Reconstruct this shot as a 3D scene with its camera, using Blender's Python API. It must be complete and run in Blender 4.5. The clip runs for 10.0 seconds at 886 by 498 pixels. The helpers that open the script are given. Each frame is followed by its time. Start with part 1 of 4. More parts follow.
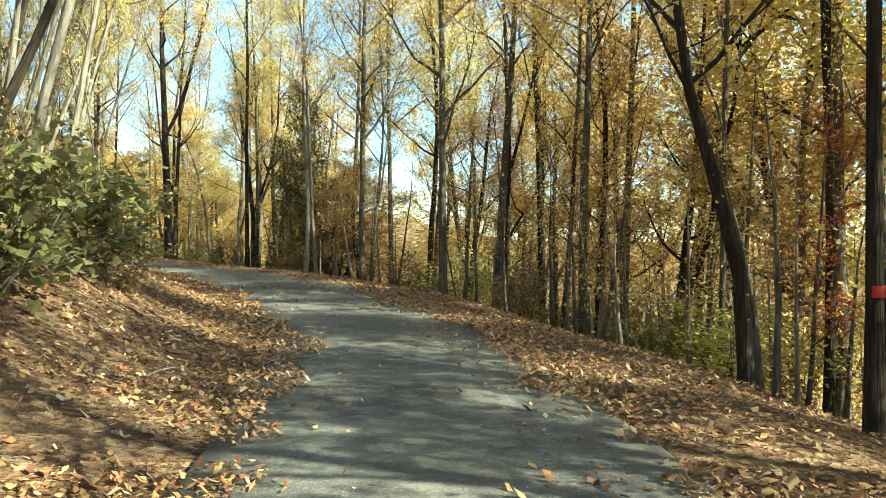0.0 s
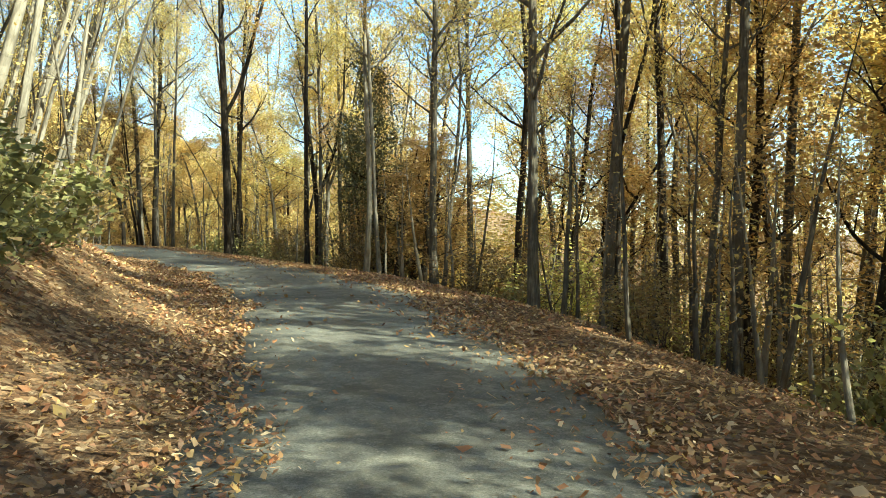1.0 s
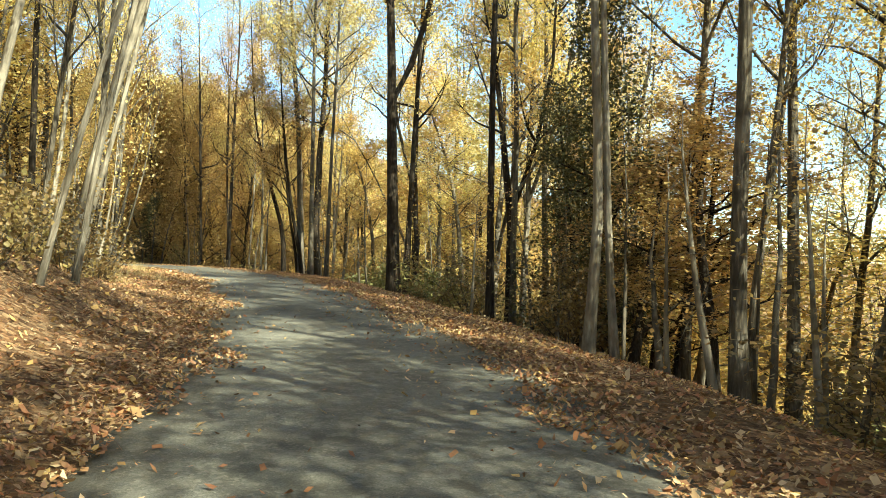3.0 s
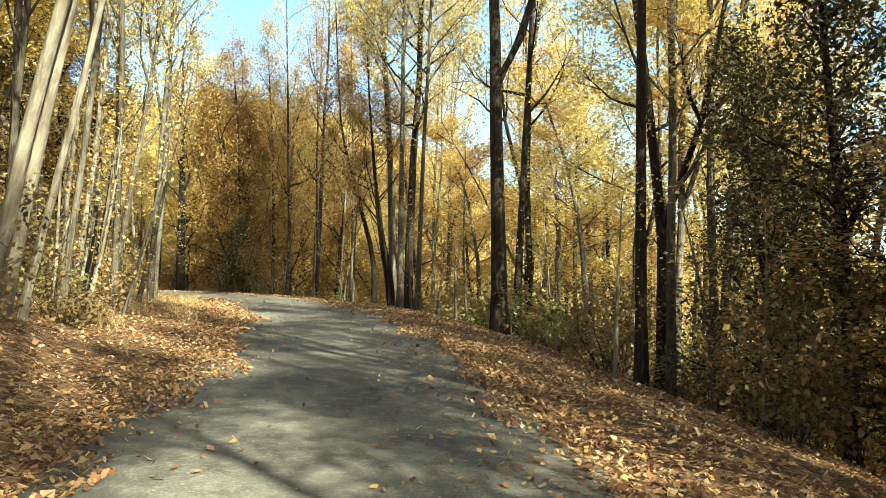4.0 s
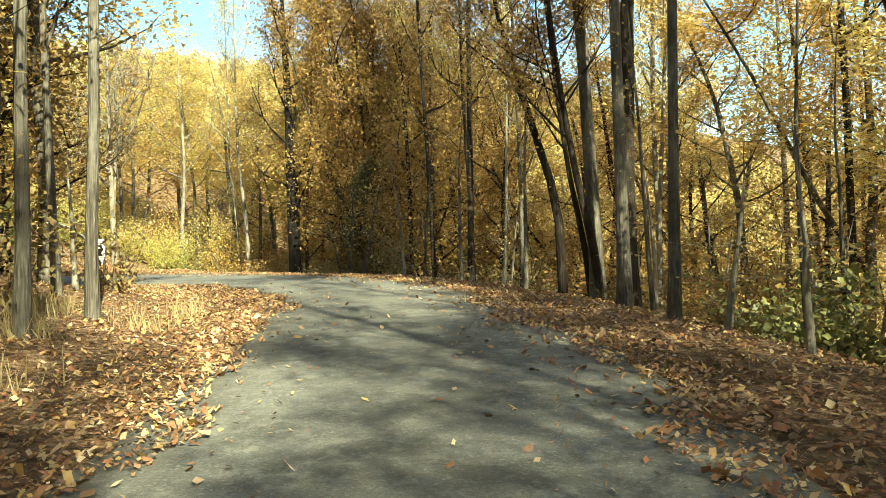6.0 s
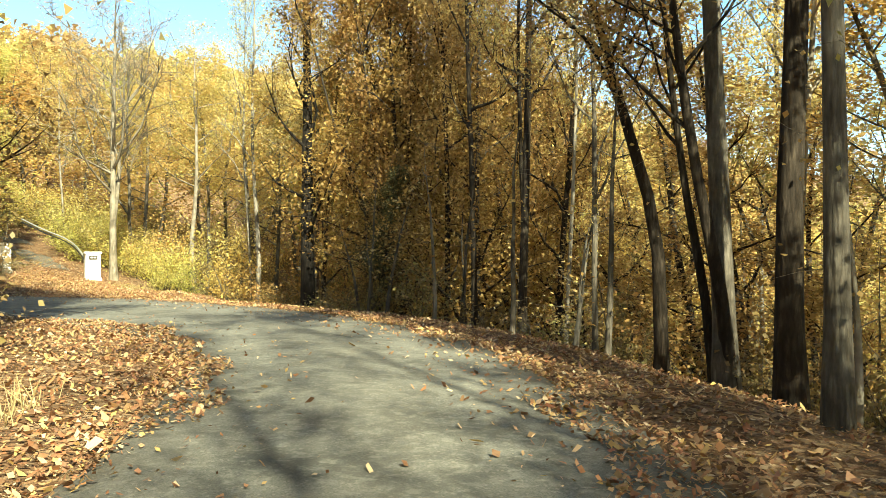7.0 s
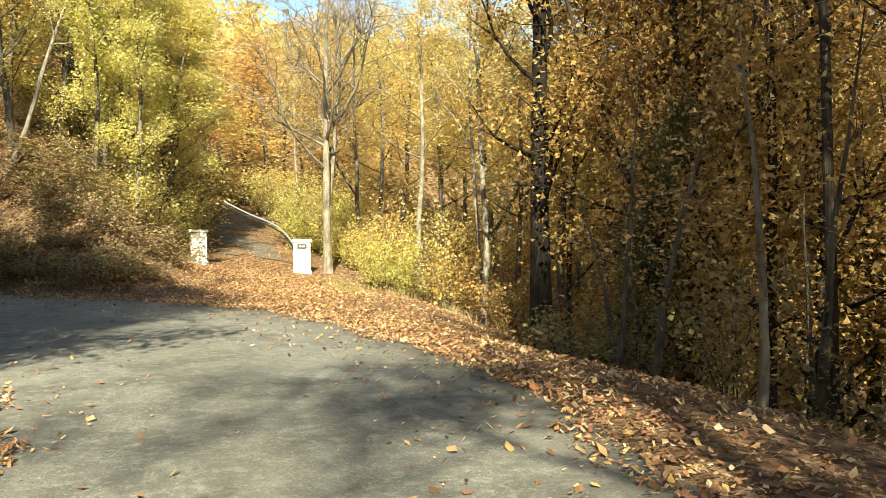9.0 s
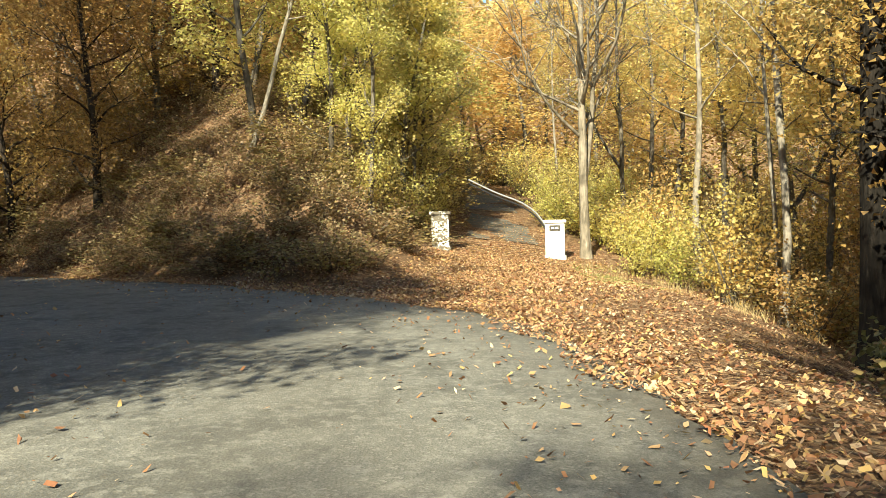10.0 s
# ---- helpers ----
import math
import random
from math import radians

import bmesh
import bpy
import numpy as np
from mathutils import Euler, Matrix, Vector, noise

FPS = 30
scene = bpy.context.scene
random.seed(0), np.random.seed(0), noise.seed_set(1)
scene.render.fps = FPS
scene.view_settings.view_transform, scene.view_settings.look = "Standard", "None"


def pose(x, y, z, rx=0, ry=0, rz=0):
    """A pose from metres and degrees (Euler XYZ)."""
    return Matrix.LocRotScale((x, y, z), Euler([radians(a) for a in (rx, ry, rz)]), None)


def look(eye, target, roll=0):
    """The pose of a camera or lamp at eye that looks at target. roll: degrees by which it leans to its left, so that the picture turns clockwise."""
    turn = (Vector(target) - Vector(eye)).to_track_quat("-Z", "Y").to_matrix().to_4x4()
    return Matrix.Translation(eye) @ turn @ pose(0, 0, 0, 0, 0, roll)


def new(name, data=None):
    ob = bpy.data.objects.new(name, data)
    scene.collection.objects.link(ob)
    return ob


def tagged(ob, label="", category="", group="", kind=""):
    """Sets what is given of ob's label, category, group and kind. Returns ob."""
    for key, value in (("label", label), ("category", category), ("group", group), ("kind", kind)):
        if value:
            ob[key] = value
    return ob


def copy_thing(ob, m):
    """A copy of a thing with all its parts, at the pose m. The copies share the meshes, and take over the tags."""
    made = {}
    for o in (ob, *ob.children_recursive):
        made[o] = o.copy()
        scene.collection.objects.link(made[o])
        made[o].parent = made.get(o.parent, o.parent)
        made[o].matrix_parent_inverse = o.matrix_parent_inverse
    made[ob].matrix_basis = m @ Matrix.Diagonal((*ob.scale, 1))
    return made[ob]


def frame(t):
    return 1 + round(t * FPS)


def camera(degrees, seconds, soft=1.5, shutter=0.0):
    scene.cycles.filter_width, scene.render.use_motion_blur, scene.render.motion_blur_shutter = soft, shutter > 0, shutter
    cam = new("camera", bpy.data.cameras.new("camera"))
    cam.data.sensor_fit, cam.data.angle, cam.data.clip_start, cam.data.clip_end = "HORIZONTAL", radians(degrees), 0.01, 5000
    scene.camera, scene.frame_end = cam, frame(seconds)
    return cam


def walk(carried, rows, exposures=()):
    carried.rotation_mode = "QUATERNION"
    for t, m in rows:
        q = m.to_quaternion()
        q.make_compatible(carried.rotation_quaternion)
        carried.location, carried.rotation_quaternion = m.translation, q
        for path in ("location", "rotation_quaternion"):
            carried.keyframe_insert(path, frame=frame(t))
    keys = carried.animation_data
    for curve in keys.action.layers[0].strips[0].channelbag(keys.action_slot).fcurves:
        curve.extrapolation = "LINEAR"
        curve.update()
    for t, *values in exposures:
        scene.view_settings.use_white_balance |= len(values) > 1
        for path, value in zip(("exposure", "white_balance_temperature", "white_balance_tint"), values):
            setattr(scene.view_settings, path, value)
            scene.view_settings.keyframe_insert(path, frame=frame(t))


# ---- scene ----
# A narrow mountain road through autumn woods, driven to a bend with a gated drive.

# ---- camera ----
PATH = [
    (0, (0.001, -0.000, 1.450), (0.002, 9.999, 1.333), 0.34),
    (0.5, (0.252, 2.953, 1.449), (-0.013, 12.948, 1.295), 0.66),
    (1, (0.006, 5.904, 1.438), (-1.125, 15.837, 1.211), 0.26),
    (1.5, (-0.295, 9.108, 1.417), (-2.110, 18.939, 1.165), 0.10),
    (2, (-0.973, 12.190, 1.453), (-3.729, 21.802, 1.375), -0.36),
    (2.2, (-1.303, 13.422, 1.472), (-4.167, 23.003, 1.415), -0.57),
    (3.3, (-3.634, 20.244, 1.618), (-7.625, 29.413, 1.757), 1.89),
    (3.5, (-4.163, 21.526, 1.644), (-8.349, 30.605, 1.866), 1.69),
    (4, (-5.606, 24.764, 1.683), (-10.569, 33.441, 1.993), 1.05),
    (4.5, (-7.691, 28.014, 1.699), (-13.164, 36.376, 2.045), 1.27),
    (5, (-9.930, 31.266, 1.708), (-15.892, 39.293, 1.858), -0.27),
    (5.5, (-12.070, 34.149, 1.657), (-18.476, 41.826, 1.818), -0.26),
    (6, (-14.491, 36.899, 1.743), (-21.186, 44.325, 1.545), -1.92),
    (6.2, (-15.453, 37.939, 1.776), (-22.296, 45.229, 1.626), -2.41),
    (7.3, (-20.103, 42.907, 1.950), (-27.203, 49.947, 2.064), 0.59),
    (7.5, (-20.905, 43.742, 1.960), (-28.028, 50.760, 2.037), 0.41),
    (8, (-22.916, 45.697, 1.944), (-30.806, 51.840, 1.962), 0.51),
    (8.5, (-24.874, 47.397, 1.973), (-33.497, 52.462, 1.986), 0.80),
    (9, (-26.876, 48.832, 1.999), (-35.940, 53.055, 1.894), -0.12),
    (9.5, (-28.948, 49.936, 2.005), (-38.541, 52.757, 1.884), -0.64),
    (10, (-31.111, 50.858, 1.944), (-41.065, 51.765, 1.650), -1.24),
]
cam = camera(58.27, 10.0, soft=0.78)
walk(cam, [(t, look(eye, target, roll)) for t, eye, target, roll in PATH], exposures=[(0.0, 1.98, 6050, -17), (2.0, 1.94, 6200, -16), (3.5, 1.96, 6550, -12), (5.5, 1.94, 6600, -18), (8.0, 1.80, 6900, -9), (9.5, 1.72, 6700, -5), (10.0, 1.62, 6650, -4)])

# ---- light ----
SUN_AZIMUTH, SUN_HEIGHT = -24.0, 36.0        # degrees, from +x towards +y; above the horizon
world = bpy.data.worlds.new("sky")
scene.world = world
world.use_nodes = True
sky = world.node_tree.nodes.new("ShaderNodeTexSky")
sky.sky_type, sky.sun_disc = "NISHITA", False
sky.sun_elevation, sky.sun_rotation = radians(SUN_HEIGHT), radians(90 - SUN_AZIMUTH)
sky.altitude = 2500
sky.air_density, sky.dust_density, sky.ozone_density = 1.0, 0.1, 1.4
backing = world.node_tree.nodes["Background"]
backing.inputs["Strength"].default_value = 0.105
world.node_tree.links.new(sky.outputs["Color"], backing.inputs["Color"])

sun = new("sun", bpy.data.lights.new("sun", "SUN"))
sun.data.energy, sun.data.angle, sun.data.color = 5.0, radians(0.6), (1.0, 0.89, 0.73)
sun_from = Vector((math.cos(radians(SUN_AZIMUTH)) * math.cos(radians(SUN_HEIGHT)),
                   math.sin(radians(SUN_AZIMUTH)) * math.cos(radians(SUN_HEIGHT)), math.sin(radians(SUN_HEIGHT))))
sun.matrix_world = look(sun_from * 100, (0, 0, 0))


# ---- materials ----
class Nodes:
    """A short way to write node materials."""

    def __init__(self, name):
        self.mat = bpy.data.materials.new(name)
        self.mat.use_nodes = True
        self.tree = self.mat.node_tree
        self.bsdf = self.tree.nodes["Principled BSDF"]
        self.out = self.tree.nodes["Material Output"]

    def add(self, kind, **values):
        node = self.tree.nodes.new("ShaderNode" + kind)
        for key, value in values.items():
            node.inputs[key.replace("_", " ")].default_value = value
        return node

    def link(self, a, b):
        self.tree.links.new(a, b)

    def coords(self, scale=(1, 1, 1), source="Object"):
        co, mp = self.add("TexCoord"), self.add("Mapping")
        self.link(co.outputs[source], mp.inputs["Vector"])
        mp.inputs["Scale"].default_value = scale
        return mp.outputs["Vector"]

    def noise(self, vector, scale, detail=4.0, rough=0.6):
        n = self.add("TexNoise", Scale=scale, Detail=detail, Roughness=rough)
        self.link(vector, n.inputs["Vector"])
        return n.outputs["Fac"]

    def ramp(self, fac, *stops, hard=False):
        r = self.add("ValToRGB")
        r.color_ramp.interpolation = "CONSTANT" if hard else "LINEAR"
        while len(r.color_ramp.elements) < len(stops):
            r.color_ramp.elements.new(0.5)
        for e, (at, c) in zip(r.color_ramp.elements, stops):
            e.position, e.color = at, (*c, 1) if len(c) == 3 else c
        self.link(fac, r.inputs["Fac"])
        return r.outputs["Color"]

    def mix(self, fac, a, b, kind="MIX"):
        m = self.tree.nodes.new("ShaderNodeMix")
        m.data_type, m.blend_type = "RGBA", kind
        for socket, v in ((m.inputs[0], fac), (m.inputs[6], a), (m.inputs[7], b)):
            if isinstance(v, (int, float)):
                socket.default_value = v
            elif isinstance(v, tuple):
                socket.default_value = (*v, 1)
            else:
                self.link(v, socket)
        return m.outputs[2]

    def math(self, op, a, b):
        m = self.tree.nodes.new("ShaderNodeMath")
        m.operation = op
        for socket, v in zip(m.inputs, (a, b)):
            if isinstance(v, (int, float)):
                socket.default_value = v
            else:
                self.link(v, socket)
        return m.outputs[0]

    def bump(self, height, strength, distance):
        b = self.add("Bump", Strength=strength, Distance=distance)
        self.link(height, b.inputs["Height"])
        self.link(b.outputs["Normal"], self.bsdf.inputs["Normal"])

    def done(self, color, rough=0.9, spec=0.2):
        if isinstance(color, tuple):
            self.bsdf.inputs["Base Color"].default_value = (*color, 1)
        else:
            self.link(color, self.bsdf.inputs["Base Color"])
        if isinstance(rough, (int, float)):
            self.bsdf.inputs["Roughness"].default_value = rough
        else:
            self.link(rough, self.bsdf.inputs["Roughness"])
        self.bsdf.inputs["Specular IOR Level"].default_value = spec
        return self.mat


def asphalt():
    n = Nodes("worn_asphalt")
    v = n.coords()
    broad = n.noise(v, 0.35, 5)
    mid = n.noise(v, 2.6, 7, 0.75)
    grit = n.noise(v, 70.0, 3, 0.85)
    speck = n.add("TexVoronoi", Scale=48.0)
    n.link(v, speck.inputs["Vector"])
    base = n.ramp(broad, (0.3, (0.082, 0.080, 0.070)), (0.7, (0.158, 0.152, 0.129)))
    base = n.mix(n.ramp(mid, (0.38, (0, 0, 0)), (0.66, (1, 1, 1))), base, n.mix(0.6, base, (0.25, 0.243, 0.208)))
    base = n.mix(0.5, base, n.ramp(grit, (0.32, (0.026, 0.026, 0.025)), (0.70, (0.31, 0.30, 0.26))))
    parts = n.add("SeparateColor")
    n.link(speck.outputs["Color"], parts.inputs["Color"])
    base = n.mix(n.ramp(parts.outputs["Red"], (0.90, (0, 0, 0)), (0.93, (0.32, 0.32, 0.32))), base, (0.40, 0.375, 0.32))
    # dark and pale blotches that put the sun's dapple into the colour
    dappled = n.noise(n.coords((1.0, 1.0, 1.0)), 1.15, 6, 0.7)
    base = n.mix(n.ramp(dappled, (0.40, (0.55, 0.55, 0.55)), (0.52, (0, 0, 0))), base, (0.062, 0.060, 0.053))
    base = n.mix(n.ramp(n.noise(v, 7.0, 5, 0.7), (0.52, (0, 0, 0)), (0.62, (0.4, 0.4, 0.4))), base, (0.30, 0.29, 0.25))
    # paler wheel tracks, dirt towards the edges
    uv = n.add("SeparateXYZ")
    n.link(n.coords(source="UV"), uv.inputs["Vector"])
    across = n.math("ADD", uv.outputs["X"], n.math("MULTIPLY", n.math("SUBTRACT", mid, 0.5), 0.25))
    tracks = n.ramp(across, (0.0, (0.8, 0.8, 0.8)), (0.10, (0.25, 0.25, 0.25)), (0.26, (0, 0, 0)), (0.5, (0.3, 0.3, 0.3)), (0.74, (0, 0, 0)), (0.90, (0.25, 0.25, 0.25)), (1.0, (0.85, 0.85, 0.85)))
    base = n.mix(n.math("MULTIPLY", tracks, 0.75), base, n.mix(mid, (0.075, 0.066, 0.05), (0.14, 0.118, 0.088)))
    seam = n.ramp(n.noise(n.coords((0.25, 1.4, 1.0)), 1.1, 7, 0.75), (0.60, (0, 0, 0)), (0.68, (1, 1, 1)))
    base = n.mix(n.math("MULTIPLY", seam, 0.4), base, (0.08, 0.076, 0.066))
    n.bump(n.math("ADD", grit, speck.outputs["Distance"]), 0.5, 0.006)
    return n.done(base, 0.88, 0.25)


def forest_floor():
    n = Nodes("leaf_covered_soil")
    v = n.coords()
    cells = n.add("TexVoronoi", Scale=15.0)
    wob = n.add("TexNoise", Scale=9.0, Detail=3.0)
    n.link(v, wob.inputs["Vector"])
    n.link(n.mix(0.12, v, wob.outputs["Color"]), cells.inputs["Vector"])
    parts = n.add("SeparateColor")
    n.link(cells.outputs["Color"], parts.inputs["Color"])
    leaf = n.ramp(parts.outputs["Red"], (0.0, (0.085, 0.046, 0.028)), (0.3, (0.17, 0.092, 0.050)), (0.55, (0.26, 0.150, 0.080)),
                  (0.8, (0.42, 0.29, 0.175)), (1.0, (0.13, 0.083, 0.054)))
    soil = n.ramp(n.noise(v, 3.0, 6), (0.3, (0.07, 0.047, 0.028)), (0.7, (0.16, 0.105, 0.06)))
    patch = n.ramp(n.noise(v, 0.28, 5, 0.65), (0.30, (0, 0, 0)), (0.55, (1, 1, 1)))
    color = n.mix(n.math("MULTIPLY", patch, 0.85), soil, leaf)
    n.bump(n.math("ADD", cells.outputs["Distance"], n.noise(v, 30.0, 4)), 0.9, 0.05)
    return n.done(color, 0.95, 0.1)


def leaves(name, *colors, thin=0.35, own=0.6, drift=0.0):
    """Thin leaves: some light goes through. Colours vary from leaf to leaf, and from plant to plant."""
    n = Nodes(name)
    geo, info = n.add("NewGeometry"), n.add("ObjectInfo")
    pick = n.math("ADD", n.math("MULTIPLY", geo.outputs["Random Per Island"], own), n.math("MULTIPLY", info.outputs["Random"], 1.0 - own))
    steps = [(k / (len(colors) - 1), c) for k, c in enumerate(colors)]
    color = n.ramp(pick, *steps)
    color = n.mix(0.14, color, n.ramp(n.noise(n.coords(), 25.0, 3), (0.3, (0.16, 0.09, 0.03)), (0.7, (0.6, 0.5, 0.25))), "MIX")
    if drift:
        # whole boughs turn orange or stay green
        turn = n.add("TexNoise", Scale=0.16, Detail=3.0)
        n.link(geo.outputs["Position"], turn.inputs["Vector"])
        color = n.mix(n.ramp(turn.outputs["Fac"], (0.50, (0, 0, 0)), (0.64, (drift, drift, drift))), color, (0.56, 0.29, 0.11))
        color = n.mix(n.ramp(turn.outputs["Fac"], (0.34, (drift, drift, drift)), (0.46, (0, 0, 0))), color, (0.33, 0.33, 0.09))
    n.done(color, 0.55, 0.3)
    shine = n.add("BsdfTranslucent")
    n.link(color, shine.inputs["Color"])
    both = n.add("MixShader", Fac=thin)
    n.link(n.bsdf.outputs[0], both.inputs[1])
    n.link(shine.outputs[0], both.inputs[2])
    n.link(both.outputs[0], n.out.inputs["Surface"])
    return n.mat


def bark(name, dark, mid, light, plates=7.0, pale=0.45, shadow_mottle=0.45):
    n = Nodes(name)
    v = n.coords((plates, plates, plates * 0.18))
    rough = n.noise(v, 1.6, 8, 0.72)
    fur = n.add("TexVoronoi", Scale=2.6)
    n.link(v, fur.inputs["Vector"])
    color = n.ramp(rough, (0.28, dark), (0.52, mid), (0.75, light))
    color = n.mix(n.ramp(fur.outputs["Distance"], (0.1, (0, 0, 0)), (0.6, (0.6, 0.6, 0.6))), color, dark)
    blot = n.ramp(n.noise(n.coords(), 0.9, 4), (pale, (0, 0, 0)), (pale + 0.2, (1, 1, 1)))
    color = n.mix(n.math("MULTIPLY", blot, 0.5), color, light)
    # dark mottling of the bark, with patchy leaf shadow put into the colour
    blotches = n.ramp(n.noise(n.coords((1.0, 1.0, 0.55)), 3.4, 6, 0.7), (0.46, (0, 0, 0)), (0.60, (1, 1, 1)))
    color = n.mix(n.math("MULTIPLY", blotches, shadow_mottle), color, dark)
    n.bump(n.math("SUBTRACT", rough, fur.outputs["Distance"]), 0.8, 0.03)
    return n.done(color, 0.92, 0.15)


ASPHALT, FLOOR = asphalt(), forest_floor()
BARK_GREY = bark("grey_bark", (0.045, 0.038, 0.03), (0.15, 0.128, 0.10), (0.34, 0.30, 0.24))
BARK_DARK = bark("dark_bark", (0.018, 0.014, 0.011), (0.06, 0.046, 0.034), (0.15, 0.12, 0.09), pale=0.55)
BARK_BLACK = bark("black_bark", (0.008, 0.007, 0.006), (0.024, 0.019, 0.015), (0.06, 0.05, 0.04), pale=0.62)
BARK_PALE = bark("pale_bark", (0.075, 0.062, 0.046), (0.25, 0.215, 0.165), (0.50, 0.45, 0.37), plates=4.0, pale=0.40)
BARK_TAN = bark("tan_bark", (0.08, 0.068, 0.05), (0.25, 0.21, 0.155), (0.50, 0.43, 0.33), plates=5.0, shadow_mottle=0.15)
LEAF_GOLD = leaves("gold_leaves", (0.48, 0.32, 0.10), (0.72, 0.53, 0.16), (0.84, 0.70, 0.27), (0.88, 0.80, 0.50), thin=0.55, drift=0.55)
LEAF_LIME = leaves("yellow_green_leaves", (0.34, 0.37, 0.09), (0.54, 0.53, 0.14), (0.73, 0.64, 0.20), (0.82, 0.70, 0.32), thin=0.55, drift=0.3)
LEAF_RUST = leaves("rust_leaves", (0.24, 0.125, 0.05), (0.41, 0.235, 0.08), (0.54, 0.36, 0.13), (0.63, 0.48, 0.21), thin=0.5)
LEAF_OAK = leaves("oak_leaves", (0.17, 0.090, 0.035), (0.32, 0.185, 0.058), (0.46, 0.30, 0.09), (0.56, 0.43, 0.15), thin=0.5)
LEAF_PEACH = leaves("peach_leaves", (0.46, 0.24, 0.13), (0.58, 0.36, 0.20), (0.66, 0.48, 0.30), thin=0.45)
LEAF_RED = leaves("red_leaves", (0.32, 0.05, 0.02), (0.42, 0.10, 0.03), (0.50, 0.20, 0.05))
LEAF_BRUSH = leaves("brush_leaves", (0.13, 0.085, 0.038), (0.24, 0.155, 0.070), (0.30, 0.225, 0.085), (0.22, 0.225, 0.07))
LEAF_BRAMBLE = leaves("bramble_leaves", (0.17, 0.090, 0.050), (0.31, 0.185, 0.100), (0.43, 0.30, 0.17), (0.27, 0.245, 0.10), (0.36, 0.21, 0.11))
LEAF_GREEN = leaves("green_leaves", (0.095, 0.110, 0.038), (0.165, 0.175, 0.062), (0.26, 0.25, 0.095), (0.37, 0.33, 0.145))
LEAF_CEDAR = leaves("cedar_leaves", (0.028, 0.036, 0.014), (0.052, 0.062, 0.022), (0.095, 0.088, 0.032), thin=0.15)
LEAF_FALLEN = leaves("fallen_leaves", (0.12, 0.050, 0.030), (0.23, 0.094, 0.048), (0.36, 0.155, 0.070), (0.47, 0.28, 0.130),
                     (0.66, 0.51, 0.33), (0.34, 0.115, 0.055), (0.16, 0.078, 0.05), (0.60, 0.40, 0.14), (0.27, 0.17, 0.10), thin=0.12, own=1.0)


# ---- the lie of the land ----
def glide(points, step=0.5):
    """An even polyline through control points (Catmull-Rom)."""
    p = np.array(points, float)
    p = np.concatenate([2 * p[:1] - p[1:2], p, 2 * p[-1:] - p[-2:-1]])
    out = []
    for a, b, c, d in zip(p, p[1:], p[2:], p[3:]):
        n = max(2, int(np.linalg.norm((c - b)[:2]) / step))
        u = (np.arange(n) / n)[:, None]
        out.append(0.5 * (2 * b + (c - a) * u + (2 * a - 5 * b + 4 * c - d) * u**2 + (3 * b - a - 3 * c + d) * u**3))
    return np.concatenate(out + [p[-2:-1]])


# Centre line of the road: x, y, height, half width.
ROAD = glide([(0.2, -60, -0.4, 1.65), (0.1, -25, -0.1, 1.65), (0, -8, 0, 1.65), (-0.02, 4.7, 0, 1.6), (-0.3, 8, 0, 1.6), (-0.8, 11.3, 0, 1.62),
              (-1.6, 14.4, 0.03, 1.66), (-2.85, 18, 0.1, 1.8), (-4.4, 21.7, 0.17, 1.95), (-6.4, 25.3, 0.22, 2.0), (-8.7, 28.7, 0.24, 2.02),
              (-11.4, 32.4, 0.25, 2.05), (-14.3, 36.2, 0.3, 2.05), (-17.4, 39.9, 0.42, 2.05), (-20.7, 43.2, 0.5, 2.05),
              (-24.2, 46.2, 0.52, 2.05), (-28, 48.7, 0.54, 2.15), (-32.2, 50.1, 0.53, 2.5), (-37, 50.3, 0.51, 2.95), (-41.5, 49.2, 0.5, 4.0),
              (-46.3, 46.6, 0.5, 4.3), (-51.5, 42.3, 0.5, 3.9), (-58, 35.5, 0.5, 3.2), (-66, 24, 0.4, 2.4), (-80, 0, 0.0, 2.4)])
DRIVE = glide([(-44.5, 51.0, 0.47, 2.4), (-49, 53.0, 0.47, 2.2), (-54, 54.6, 0.58, 2.2), (-60, 55.7, 0.84, 2.1), (-66, 56.6, 1.65, 2.0), (-73, 57.0, 3.0, 1.8),
               (-79, 55.8, 4.2, 1.8), (-85, 51.5, 5.0, 1.8), (-94, 43, 6.0, 1.8), (-112, 30, 6.0, 1.8)])
TURN = int(np.argmin(np.hypot(ROAD[:, 0] + 45.0, ROAD[:, 1] - 47.5)))


def side_of(line, x, y):
    """Distance beyond the edge of a lane, the side (+1 right), the nearest station, for arrays of places."""
    if x.size < 2000:
        d = (x[..., None] - line[:, 0]) ** 2 + (y[..., None] - line[:, 1]) ** 2
        at, best = d.argmin(-1), d.min(-1)
    else:
        best = np.full(x.shape, 1e9)
        at = np.zeros(x.shape, int)
        for k in range(0, len(line)):
            d = (x - line[k, 0]) ** 2 + (y - line[k, 1]) ** 2
            near = d < best
            best[near], at[near] = d[near], k
    a, b = line[np.maximum(at - 1, 0)], line[np.minimum(at + 1, len(line) - 1)]
    side = np.sign((x - line[at, 0]) * (b[..., 1] - a[..., 1]) - (y - line[at, 1]) * (b[..., 0] - a[..., 0]))
    return np.sqrt(best) - line[at, 3], np.where(side == 0, 1, side), at


def lumps(x, y):
    return (0.5 * np.sin(x * 0.31 + 1.3 * np.sin(y * 0.17)) * np.sin(y * 0.27 + 0.8) + 0.3 * np.sin(x * 0.83 + y * 0.41) * np.sin(y * 0.71 - x * 0.2)
            + 0.2 * np.sin(x * 1.9 - y * 0.6) * np.sin(y * 1.7 + x * 0.9))


